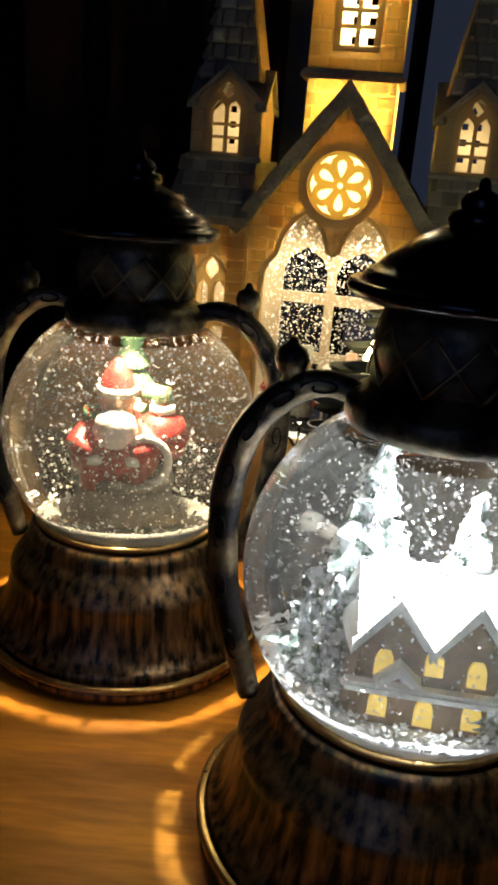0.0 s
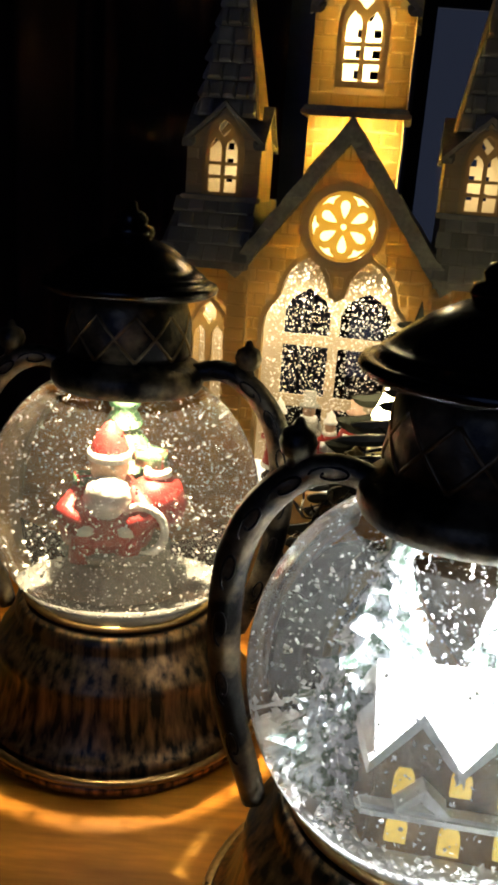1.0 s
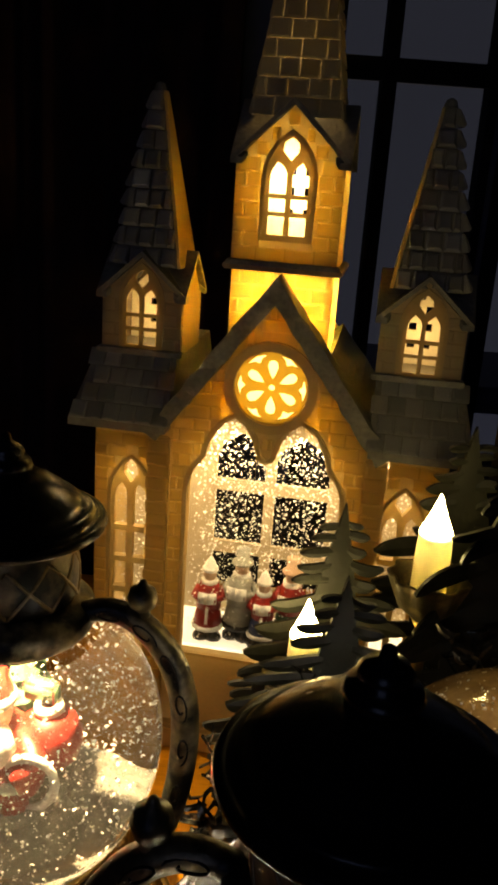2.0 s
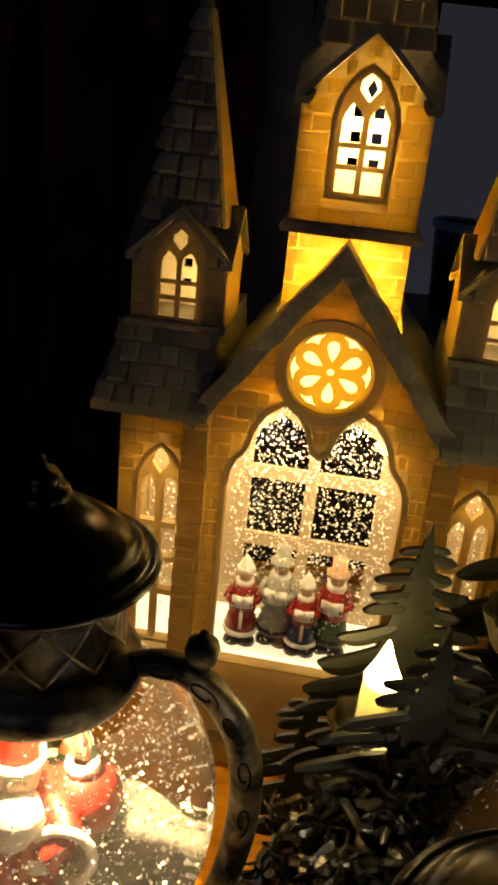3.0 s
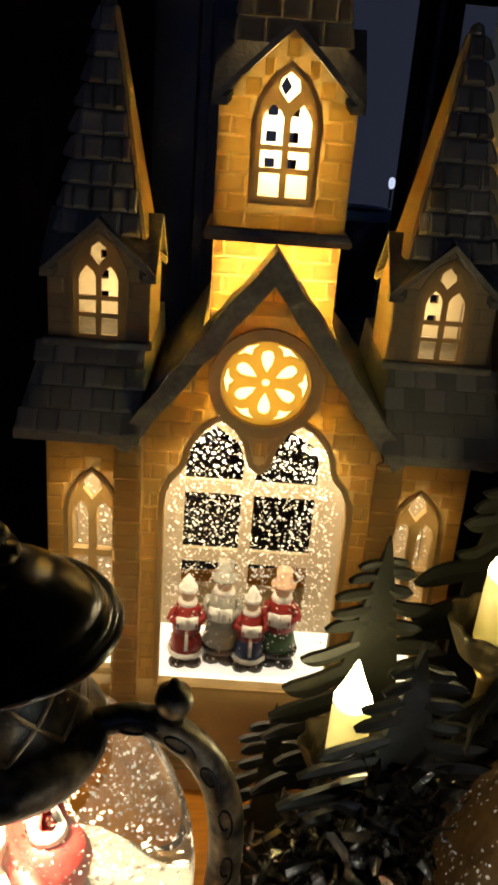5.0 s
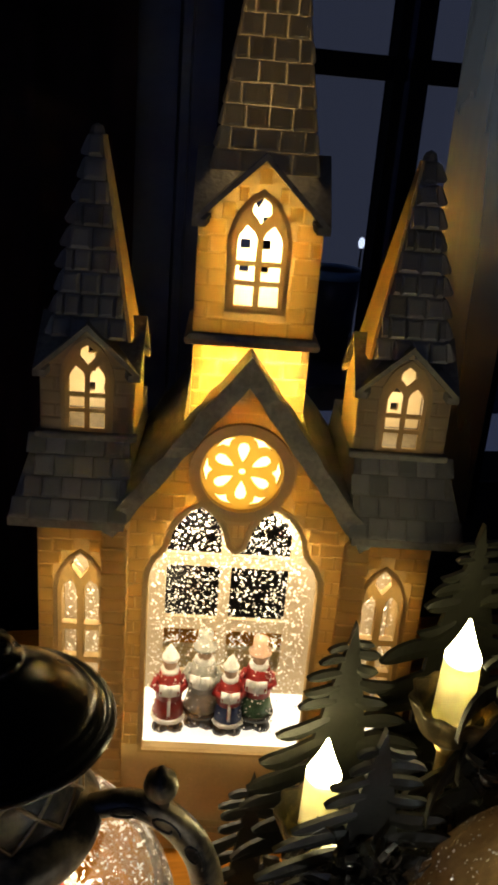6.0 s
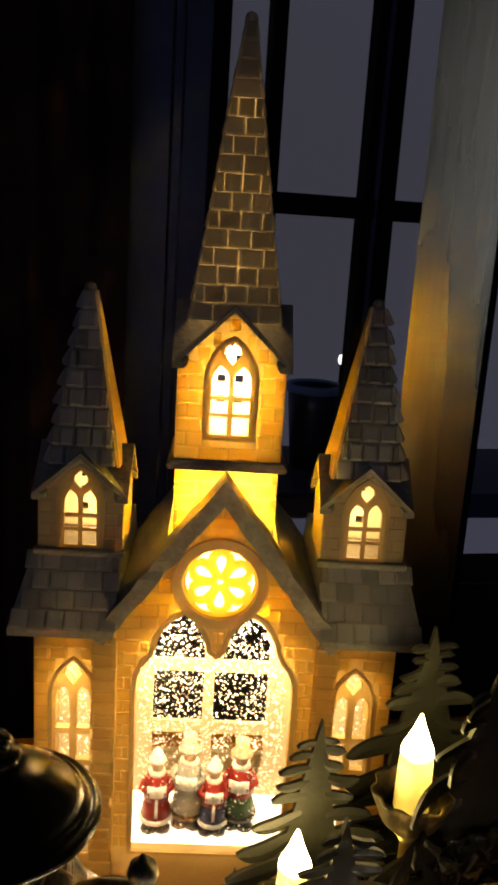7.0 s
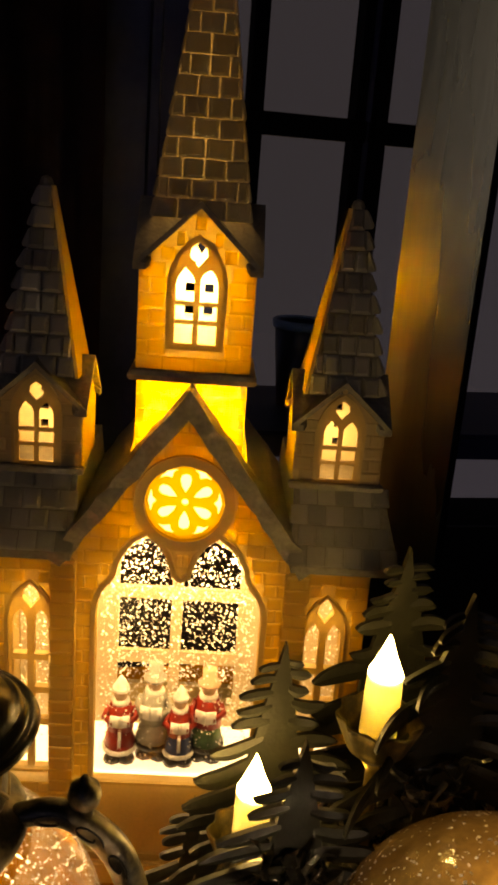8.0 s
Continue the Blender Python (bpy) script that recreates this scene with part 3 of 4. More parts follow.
def tower(name, du, v0, depth, w, z0, ze, za, tip, wz, ws, tile, body, label, sill, stone):
    """A square turret with four gables, pierced front and rear windows and a pyramid spire."""
    frame_loop = grown(arch(du, wz - 0.0012, 0.0112 * ws, 0.031 * ws), 0.0016)
    t = part(name, panel(moved(gable_front(w, z0, ze, za), du, 0), [frame_loop], v0, v0 + 0.0022), stone, church, label)
    part("tracery", panel(grown(frame_loop, -0.0001), lancets(du, wz, ws, (0.0105, 0.0195)), v0 - 0.0006, v0 + 0.0012), TRACERY, t, "flat brown window tracery")
    back = [[(du + m * x * ws - q, z - q), (du + m * x * ws + q, z - q), (du + m * x * ws + q, z + q), (du + m * x * ws - q, z + q)]
            for m in (-1, 1) for x, z, q in ((0.0052, wz + 0.0095 * ws, 0.0025 * ws), (0.0052, wz + 0.0215 * ws, 0.0025 * ws), (0.0050, wz + 0.033 * ws, 0.0024 * ws))]
    back.append([(du, wz + 0.0392 * ws), (du + 0.0026 * ws, wz + 0.0434 * ws), (du, wz + 0.0476 * ws), (du - 0.0026 * ws, wz + 0.0434 * ws)])
    rear = panel(moved(gable_front(w, z0, ze, za), du, 0), back, v0 + depth - 0.0035, v0 + depth)
    part("lining", panel(moved(gable_front(w - 0.004, z0 + 0.001, ze - 0.002, za - 0.004), du, 0), back, v0 + depth - 0.0050, v0 + depth - 0.0037), GLOWING_INSIDE, t, "bright pale lining of the lit chamber")
    part("rear_wall", rear, stone, t)
    vc = v0 + depth / 2
    for s in (-1, 1):
        bm = panel(gable_front(depth / 2 - 0.0036, z0, ze, za), [], 0, 0.0035)
        for p in bm.verts:
            u, v, z = p.co
            p.co = (du + s * (w - v), vc + u, z)
        part("side_wall", bm, stone, t)
    ring = arch(du, wz - 0.0012, 0.0112 * ws, 0.031 * ws)
    part("window_trim", band(ring, 0.0014, 0.0034, v0 - 0.0010, v0 + 0.0002), TRACERY, t)
    part("sill", boxed((du, v0 - 0.0012, z0 + 0.001), (w * 2 + 0.004, 0.006, 0.0032), 0.0006), sill, t)
    o = 0.0028
    # gable roofs, front, rear and both sides
    for k in range(4):
        reach = (depth / 2 if k % 2 == 0 else w) + o
        wide = (w if k % 2 == 0 else depth / 2) + o
        for s in (-1, 1):
            bm = bmesh.new()
            sl = (za - ze) / (w if k % 2 == 0 else depth / 2)
            lo = ze - sl * o
            q = []
            for h in (0.0004, 0.0036):
                q.append([bm.verts.new(p) for p in ((0, -reach, za + h), (s * wide, -reach, lo + h), (s * wide, -reach + 0.006, lo + h), (0, 0, za + h))])
            bm.faces.new(q[0]), bm.faces.new(q[1])
            for i in range(4):
                bm.faces.new((q[0][i], q[0][(i + 1) % 4], q[1][(i + 1) % 4], q[1][i]))
            bmesh.ops.transform(bm, matrix=pose(du, vc, 0, 0, 0, 90 * k), verts=bm.verts[:])
            part("gable_roof", bm, SLATE_BODY, t)
    # spire
    lift = (za - 0.005 - ze) / (tip - ze)
    b0, hh, bd = (w - 0.0012) * (1 - lift), za - 0.005, (depth / 2 - 0.0012) * (1 - lift)
    bm = bmesh.new()
    base = [bm.verts.new((du + x * b0, vc + y * bd, hh)) for x, y in ((-1, -1), (1, -1), (1, 1), (-1, 1))]
    top = [bm.verts.new((du + x * 0.0022, vc + y * 0.0022, tip)) for x, y in ((-1, -1), (1, -1), (1, 1), (-1, 1))]
    for i in range(4):
        bm.faces.new((base[i], base[(i + 1) % 4], top[(i + 1) % 4], top[i]))
    bm.faces.new(top)
    sp = part("spire", bm, body, t, "slender shingled spire")
    part("spire_knob", lathed([(0, 0), (0.0030, 0), (0.0034, 0.002), (0.0026, 0.0045), (0, 0.0058)], 10, (du, vc, tip - 0.001)), body, t)
    return t, sp, (du, vc, b0, bd, hh, tip, tile)


main_tower, main_spire, spire_a = tower("tower", 0.0, 0.007, 0.054, 0.0277, 0.2965, 0.3485, 0.3750, 0.514, 0.3125, 0.98, SPIRE_TILE, SPIRE_BODY, "brightly glowing brick tower", SLATE_BODY, RESIN)
bm = panel([(-0.0270, 0.225), (0.0270, 0.225), (0.0270, 0.2955), (-0.0270, 0.2955)], [], 0.0085, 0.012)
foot = part("tower_foot", bm, PALE, church, "glowing lower stage of the brick tower")
for s in (-1, 1):
    part("side_wall", boxed((s * 0.0253, 0.0345, 0.2602), (0.0034, 0.044, 0.0705)), PALE, foot)
# Unseen back added to block light, left narrow so some leaks past its sides
part("rear_wall", boxed((0, 0.0583, 0.2602), (0.0450, 0.0030, 0.0705)), PALE, foot)
part("string_course", boxed((0, 0.033, 0.2955), (0.0625, 0.060, 0.0034), 0.0008), BROWN, church, "dark band round the tower")
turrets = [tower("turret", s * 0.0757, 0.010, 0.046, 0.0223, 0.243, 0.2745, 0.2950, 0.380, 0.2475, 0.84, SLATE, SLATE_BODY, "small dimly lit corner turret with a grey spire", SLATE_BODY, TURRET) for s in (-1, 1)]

# carol singers: plain painted shapes


def singer(at, h, coat, skirt, hat, tall=False):
    mats = [coat, skirt, SKIN, hat, SNOW, BLACK]
    bm = bmesh.new()
    for s in (-1, 1):
        lathe(bm, [(0, 0), (0.11 * h, 0.0), (0.10 * h, 0.05 * h), (0.05 * h, 0.09 * h), (0.045 * h, 0.22 * h), (0, 0.22 * h)], 8, (s * 0.085 * h, -0.02 * h, 0), 5)
    lathe(bm, [(0, 0.15 * h), (0.20 * h, 0.16 * h), (0.17 * h, 0.32 * h), (0.12 * h, 0.46 * h), (0, 0.46 * h)], 12, (0, 0, 0), 1)
    lathe(bm, [(0, 0.40 * h), (0.165 * h, 0.40 * h), (0.15 * h, 0.55 * h), (0.13 * h, 0.68 * h), (0.05 * h, 0.72 * h), (0, 0.72 * h)], 12, (0, 0, 0), 0)
    lathe(bm, [(0.06 * h, 0.68 * h), (0.11 * h, 0.69 * h), (0.11 * h, 0.73 * h), (0.06 * h, 0.74 * h)], 10, (0, 0, 0), 4)
    lathe(bm, [(0, 0.70 * h), (0.06 * h, 0.72 * h), (0.085 * h, 0.78 * h), (0.07 * h, 0.85 * h), (0, 0.88 * h)], 12, (0, 0, 0), 2)
    if tall:
        lathe(bm, [(0, 0.84 * h), (0.13 * h, 0.84 * h), (0.13 * h, 0.86 * h), (0.08 * h, 0.87 * h), (0.085 * h, 1.0 * h), (0, 1.0 * h)], 12, (0, 0, 0), 3)
    else:
        lathe(bm, [(0.07 * h, 0.83 * h), (0.105 * h, 0.84 * h), (0.105 * h, 0.88 * h), (0.06 * h, 0.89 * h)], 10, (0, 0, 0), 4)
        lathe(bm, [(0.095 * h, 0.87 * h), (0.06 * h, 0.95 * h), (0.02 * h, 1.0 * h), (0, 1.02 * h)], 10, (0, 0, 0), 3)
    lathe(bm, [(0.17 * h, 0.15 * h), (0.215 * h, 0.155 * h), (0.21 * h, 0.20 * h), (0.17 * h, 0.205 * h)], 12, (0, 0, 0), 5 if tall else 4)
    if not tall:
        box(bm, (0, -0.165 * h, 0.32 * h), (0.055 * h, 0.035 * h, 0.26 * h), 4, 0, 0.008 * h)
    for s in (-1, 1):
        tube(bm, [(s * 0.13 * h, 0, 0.64 * h), (s * 0.19 * h, -0.05 * h, 0.54 * h), (s * 0.07 * h, -0.18 * h, 0.54 * h)], 0.045 * h, 6)
        box(bm, (s * 0.06 * h, -0.20 * h, 0.57 * h), (0.12 * h, 0.02 * h, 0.13 * h), 4, s * 18)
    ob = part("carol_singer", bm, mats, church, "", True)
    ob.matrix_local = pose(*at, 0, 0, random.uniform(-12, 12)) @ Matrix.Diagonal((0.86, 0.86, 1, 1))
    return ob


tagged(singer((-0.0300, 0.016, 0.0685), 0.054, RED, RED, SNOW), "painted figurine in a red skirt holding a song book")
tagged(singer((-0.0115, 0.021, 0.0685), 0.060, GREY, GREY, GREY, True), "painted figurine in a grey coat and tall hat")
tagged(singer((0.0035, 0.015, 0.0685), 0.050, RED, BLUE, SNOW), "small painted figurine in a red coat and navy trousers")
tagged(singer((0.0190, 0.021, 0.0685), 0.058, RED, FIR, SKIN, True), "painted figurine in a red coat and green skirt")


def glitter(name, parent, spots, size, label):
    """Loose flakes that drift in the water, one small bent plate each."""
    vs, fs = [], []
    for p in spots:
        a, b = Vector(np.random.normal(size=3)).normalized(), Vector(np.random.normal(size=3)).normalized()
        c = a.cross(b).normalized()
        b = c.cross(a)
        r = size * random.uniform(0.45, 1.25)
        k = len(vs)
        vs += [p + a * r, p + b * r * 0.8 + c * r * 0.25, p - a * r, p - b * r * 0.8 + c * r * 0.25, p + c * r * 0.5]
        fs += [(k, k + 1, k + 4), (k + 1, k + 2, k + 4), (k + 2, k + 3, k + 4), (k + 3, k, k + 4), (k, k + 3, k + 2, k + 1)]
    me = bpy.data.meshes.new(name)
    me.from_pydata([tuple(v) for v in vs], [], fs)
    me.materials.append(FLAKE)
    ob = new(name, me)
    ob.parent = parent
    return tagged(ob, label, kind="stuff")


spots = []
while len(spots) < 3600:
    p = Vector((random.uniform(-0.042, 0.042), 0.009 + 0.038 * random.random() ** 1.6, random.uniform(0.07, 0.212)))
    if random.random() < 0.70 + 0.30 * (p.z - 0.07) / 0.14:
        spots.append(p)
for s in (-1, 1):
    spots += [Vector((s * random.uniform(0.062, 0.090), random.uniform(0.011, 0.045), random.uniform(0.08, 0.19))) for _ in range(750)]
glitter("glitter", church, spots, 0.00080, "white glitter flakes adrift in water")

# ---- snow globe lanterns ----
GR, GZ = 0.0625, 0.1130


def globe_profile(r, z, lo, hi, n=36):
    return [(r * math.cos(a), z + r * math.sin(a)) for a in (lo + (hi - lo) * i / n for i in range(n + 1))]


def lantern(name, m, label, bed):
    L = thing(name, m, label, "snow globe", "snow globe lanterns on the table")
    part("base", lathed([(0, 0.001), (0.0690, 0.001), (0.0712, 0.003), (0.0715, 0.006), (0.0690, 0.0085), (0.0675, 0.0095), (0.0685, 0.0115), (0.0680, 0.0140), (0.0655, 0.0155),
                         (0.0630, 0.020), (0.0605, 0.028), (0.0588, 0.036), (0.0585, 0.039), (0.0590, 0.0415), (0.0578, 0.0445), (0.0555, 0.0480), (0.0530, 0.0520), (0.0505, 0.0555), (0.0496, 0.0575), (0.0500, 0.0600),
                         (0.0488, 0.0635), (0.0468, 0.0655), (0.0455, 0.0640), (0, 0.0640)], 72), IRON_BASE, L, "brushed dark bronze turned base", True)
    part("base_rim", lathed([(0.0700, 0.0072), (0.0722, 0.0078), (0.0728, 0.0092), (0.0716, 0.0104), (0.0696, 0.0104)], 72), BRASS, L, "worn brass bead round the foot", True)
    t0 = math.asin((0.0655 - GZ) / GR)
    t1 = math.asin((0.1660 - GZ) / GR)
    g = part("glass_globe", lathed([(0, 0.0645)] + globe_profile(GR, GZ, t0, t1) + [(0, 0.1665)], 72), WATER, L, "clear water-filled glass globe", True)
    g.visible_shadow = False
    part("cloudy_water", lathed(globe_profile(GR - 0.004, GZ, -0.62, 0.95, 30), 56), HAZE, L, "slightly cloudy water", True)
    part("seat_ring", lathed([(0.0415, 0.0658), (0.0455, 0.0660), (0.0466, 0.0675), (0.0462, 0.0692), (0.0440, 0.0690)], 60), BRASS, L, "", True)
    part("collar", lathed([(0, 0.1672), (0.0300, 0.1650), (0.0325, 0.1660), (0.0338, 0.1690), (0.0335, 0.1740), (0.0310, 0.1765), (0.0275, 0.1780), (0.0268, 0.1800), (0, 0.1800)], 56), IRON, L, "dark bronze collar", True)
    neck = part("neck", lathed([(0, 0.1795), (0.0262, 0.1795), (0.0272, 0.1830), (0.0270, 0.1900), (0.0258, 0.2000), (0.0236, 0.2080), (0, 0.2080)], 48), IRON, L, "dark neck with crossed ribs", True)
    for k in range(10):
        for s in (-1, 1):
            bm = bmesh.new()
            tube(bm, [((0.0272 - 0.0018 * (q / 6) ** 2) * math.cos(a), (0.0272 - 0.0018 * (q / 6) ** 2) * math.sin(a), 0.1812 + 0.0185 * q / 6)
                      for q, a in ((q, 2 * math.pi * k / 10 + s * 0.62 * q / 6) for q in range(7))], 0.00085, 5)
            part("rib", bm, RIB, neck, "", True)
    part("cap", lathed([(0, 0.2055), (0.0230, 0.2060), (0.0345, 0.2068), (0.0372, 0.2085), (0.0379, 0.2102), (0.0370, 0.2118), (0.0350, 0.2124), (0.0338, 0.2120), (0.0326, 0.2142), (0.0310, 0.2158), (0.0302, 0.2156), (0.0268, 0.2192), (0.0190, 0.2250), (0.0110, 0.2292), (0, 0.2310)], 56),
         IRON_CAP, L, "glossy black flared cap", True)
    part("finial", lathed([(0, 0.2290), (0.0085, 0.2295), (0.0098, 0.2320), (0.0088, 0.2345), (0.0060, 0.2352), (0.0068, 0.2375), (0.0052, 0.2400), (0.0022, 0.2412), (0.0016, 0.2440), (0, 0.2450)], 24), IRON_CAP, L, "", True)
    part("led", lathed([(0, 0.1650), (0.009, 0.1650), (0.009, 0.1662), (0, 0.1662)], 20), LED, L, "white light disc under the collar")
    for s in (-1, 1):
        keys = [(0.0300, 0.1735), (0.0400, 0.1755), (0.0500, 0.1725), (0.0590, 0.1650), (0.0660, 0.1545), (0.0705, 0.1410), (0.0722, 0.1260), (0.0720, 0.1100), (0.0700, 0.0930), (0.0660, 0.0760), (0.0605, 0.0600), (0.0570, 0.0490)]
        pth = []
        for i in range(len(keys) - 1):
            a, b = keys[i], keys[i + 1]
            for q in range(3):
                f = q / 3
                p0, p3 = keys[max(i - 1, 0)], keys[min(i + 2, len(keys) - 1)]
                pth.append(tuple(0.5 * (2 * a[j] + (b[j] - p0[j]) * f + (2 * p0[j] - 5 * a[j] + 4 * b[j] - p3[j]) * f * f + (3 * a[j] - p0[j] - 3 * b[j] + p3[j]) * f ** 3) for j in (0, 1)))
        pth.append(keys[-1])
        bm = bmesh.new()
        tube(bm, [(s * r, 0, z) for r, z in pth], lambda f: 0.0043 + 0.0016 * math.sin(math.pi * f), 12, 1.0)
        h = part("handle", bm, IRON, L, "curved cast bronze handle with scrollwork", True)
        for k in range(2, len(pth) - 4, 4):
            (r0, z0), (r1, z1) = pth[k], pth[k + 3]
            rr = 0.0043 + 0.0016 * math.sin(math.pi * k / len(pth))
            for side_ in (-1, 1):
                curl = []
                for q in range(15):
                    f = q / 14
                    a = 2 * math.pi * 1.1 * f
                    rad = 0.0034 * (1 - 0.6 * f)
                    cx, cz = r0 + (r1 - r0) * 0.5, z0 + (z1 - z0) * 0.5
                    dx, dz = (r1 - r0), (z1 - z0)
                    ln = math.hypot(dx, dz)
                    dx, dz = dx / ln, dz / ln
                    pa, pb = rad * math.cos(a) * 2.1, rad * math.sin(a) * 0.8
                    curl.append((s * (cx + dx * pa - dz * pb), side_ * (math.sqrt(max(rr * rr - pb * pb, 0)) + 0.0001), cz + dz * pa + dx * pb))
                bm = bmesh.new()
                tube(bm, curl, 0.00050, 5)
                part("scroll", bm, SCROLL, h, "", True)
        part("knob", lathed([(0, 0.0), (0.0034, 0.0), (0.0028, 0.0024), (0.0050, 0.0042), (0.0060, 0.0076), (0.0050, 0.0112), (0.0022, 0.0128), (0.0012, 0.0152), (0, 0.0158)], 18, (s * 0.0530, 0, 0.1745)), IRON, h, "", True)
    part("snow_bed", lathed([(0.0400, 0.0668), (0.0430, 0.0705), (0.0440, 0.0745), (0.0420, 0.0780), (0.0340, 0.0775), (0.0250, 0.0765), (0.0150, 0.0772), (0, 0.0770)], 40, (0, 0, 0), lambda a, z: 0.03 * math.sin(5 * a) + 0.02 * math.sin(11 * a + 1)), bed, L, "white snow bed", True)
    return L


def globe_spots(n, r, z):
    res = []
    while len(res) < n:
        p = Vector((random.uniform(-1, 1), random.uniform(-1, 1), random.uniform(-1, 1)))
        if p.length < 0.95 and z + p.z * r > 0.079 and z + p.z * r < 0.163:
            res.append(Vector((p.x * r, p.y * r, z + p.z * r)))
    return res


lan1 = lantern("snow_globe_lantern", pose(*LAN1, 0, 0, 0, -4), "dark bronze lantern snow globe with a red seated figurine, lit", DIM_BED)
lan2 = lantern("snow_globe_lantern", pose(*LAN2, 0, 0, 0, -12), "dark bronze lantern snow globe with a snowy house, lit white", SNOW)
glitter("glitter", lan1, globe_spots(1900, GR, GZ), 0.00072, "white glitter flakes adrift in water")
glitter("glitter", lan2, globe_spots(1300, GR, GZ), 0.00076, "white glitter flakes adrift in water")

for lan, n in ((lan1, 500), (lan2, 1400)):
    heap = []
    for _ in range(n):
        a, r = random.uniform(0, 2 * math.pi), 0.046 * math.sqrt(random.uniform(0.35, 1))
        heap.append(Vector((r * math.cos(a), r * math.sin(a), 0.0765 + 0.0055 * random.random() ** 2)))
    glitter("settled_glitter", lan, heap, 0.0009 if lan == lan1 else 0.0013, "drift of settled white flakes on the snow bed")

glitter("fine_glitter", lan1, globe_spots(2000, GR, GZ), 0.00045, "fine glitter adrift in water")
glitter("fine_glitter", lan2, globe_spots(1100, GR, GZ), 0.00050, "fine glitter adrift in water")

# the figurine in the first globe: plain painted shapes, one mesh
bm = bmesh.new()
lathe(bm, [(0, 0.001), (0.019, 0.001), (0.021, -0.006), (0.026, -0.0165), (0, -0.0165)], 24, (0, 0, 0), 4, lambda a, z: 0.05 * math.sin(6 * a) + 0.03 * math.sin(13 * a))
lathe(bm, [(0, 0), (0.018, 0.001), (0.020, 0.008), (0.017, 0.020), (0.010, 0.028), (0, 0.029)], 16, (-0.004, 0, 0.004), 0)
lathe(bm, [(0, 0), (0.007, 0.002), (0.0085, 0.008), (0.006, 0.014), (0, 0.016)], 14, (-0.004, -0.002, 0.031), 2)
lathe(bm, [(0, -0.004), (0.0070, -0.001), (0.0105, 0.006), (0.0085, 0.013), (0.003, 0.016), (0, 0.016)], 14, (-0.004, -0.011, 0.021), 1)
lathe(bm, [(0.0075, 0), (0.0095, 0.001), (0.0095, 0.004), (0.007, 0.005)], 14, (-0.004, -0.001, 0.041), 1)
lathe(bm, [(0.0085, 0), (0.006, 0.007), (0.002, 0.013), (0, 0.014)], 12, (-0.004, 0, 0.045), 0)
for s in (-1, 1):
    tube(bm, [(-0.004 + s * 0.010, -0.002, 0.027), (-0.004 + s * 0.018, -0.010, 0.020), (-0.004 + s * 0.010, -0.018, 0.016)], 0.0052, 8, mi=0)
    lathe(bm, [(0, 0), (0.006, 0.0), (0.006, 0.012), (0.004, 0.014), (0, 0.014)], 10, (-0.004 + s * 0.009, -0.013, 0.0), 0)
    lathe(bm, [(0.005, 0), (0.0068, 0.001), (0.0068, 0.004), (0.005, 0.005)], 10, (-0.004 + s * 0.009, -0.013, 0.012), 1)
lathe(bm, [(0, 0), (0.010, 0.002), (0.0125, 0.010), (0.010, 0.018), (0.004, 0.022), (0, 0.022)], 14, (0.016, 0.006, 0.010), 0)
lathe(bm, [(0.0035, 0), (0.006, 0.001), (0.0055, 0.004), (0.003, 0.004)], 12, (0.016, 0.006, 0.031), 1)
tube(bm, [(0.010 + 0.011 * math.cos(a), -0.014, 0.014 + 0.011 * math.sin(a)) for a in (radians(-100 + 20 * i) for i in range(14))], 0.0019, 8, mi=1)
lathe(bm, [(0, 0), (0.022, 0), (0.0225, 0.004), (0, 0.006)], 20, (0, 0, 0), 4)
box(bm, (-0.014, -0.002, 0.030), (0.008, 0.007, 0.010), 3, 20, 0.0006)
box(bm, (0.013, 0.010, 0.038), (0.013, 0.006, 0.008), 3, -20, 0.0006)
part("figurine", bm, [RED, FUR, SKIN, FIR, MOUND], lan1, "red and white painted seated figurine with parcels", True).matrix_local = pose(-0.002, -0.002, 0.0925, 0, 0, 10) @ Matrix.Scale(0.84, 4)
bm = bmesh.new()
for i in range(6):
    r = 0.015 * (1 - i / 7)
    lathe(bm, [(0, 0.010), (r * 0.5, 0.007), (r, 0), (r * 0.8, 0.0005), (0, 0.002)], 14, (-0.005, 0.018, 0.026 + i * 0.0075), 0, lambda a, z: 0.16 * math.sin(7 * a))
lathe(bm, [(0, 0), (0.0025, 0), (0.002, 0.03), (0, 0.03)], 8, (-0.005, 0.018, 0), 1)
part("fir_tree", bm, [FIR, BROWN], lan1, "dark green fir tree").matrix_local = pose(0, 0, 0.076)

# the house in the second globe
house = part("house", boxed((0, 0, 0.012), (0.038, 0.022, 0.024), 0.0006), HOUSE, lan2, "small brown house with snow on its roof")
house.matrix_local = pose(0.004, -0.006, 0.0765, 0, 0, 8)
for u in (-0.0105, 0.0105):
    part("gable", panel([(u - 0.0088, 0.0225), (u + 0.0088, 0.0225), (u, 0.0335)], [], -0.0135, 0.004), HOUSE, house)


def snow_roof(bm, du, w, z0, z1, v0, v1, th=0.0035):
    for s in (-1, 1):
        pts = [(du, z1), (du + s * w, z0), (du + s * w, z0 + th), (du, z1 + th * 1.4)]
        ring = [[bm.verts.new((u + random.uniform(-3e-4, 3e-4), v, z + random.uniform(-5e-4, 5e-4))) for u, z in pts] for v in (v0, (v0 + v1) / 2, v1)]
        for a, b in zip(ring, ring[1:]):
            for i in range(4):
                bm.faces.new((a[i], a[(i + 1) % 4], b[(i + 1) % 4], b[i]))
        bm.faces.new(ring[0]), bm.faces.new(ring[-1])


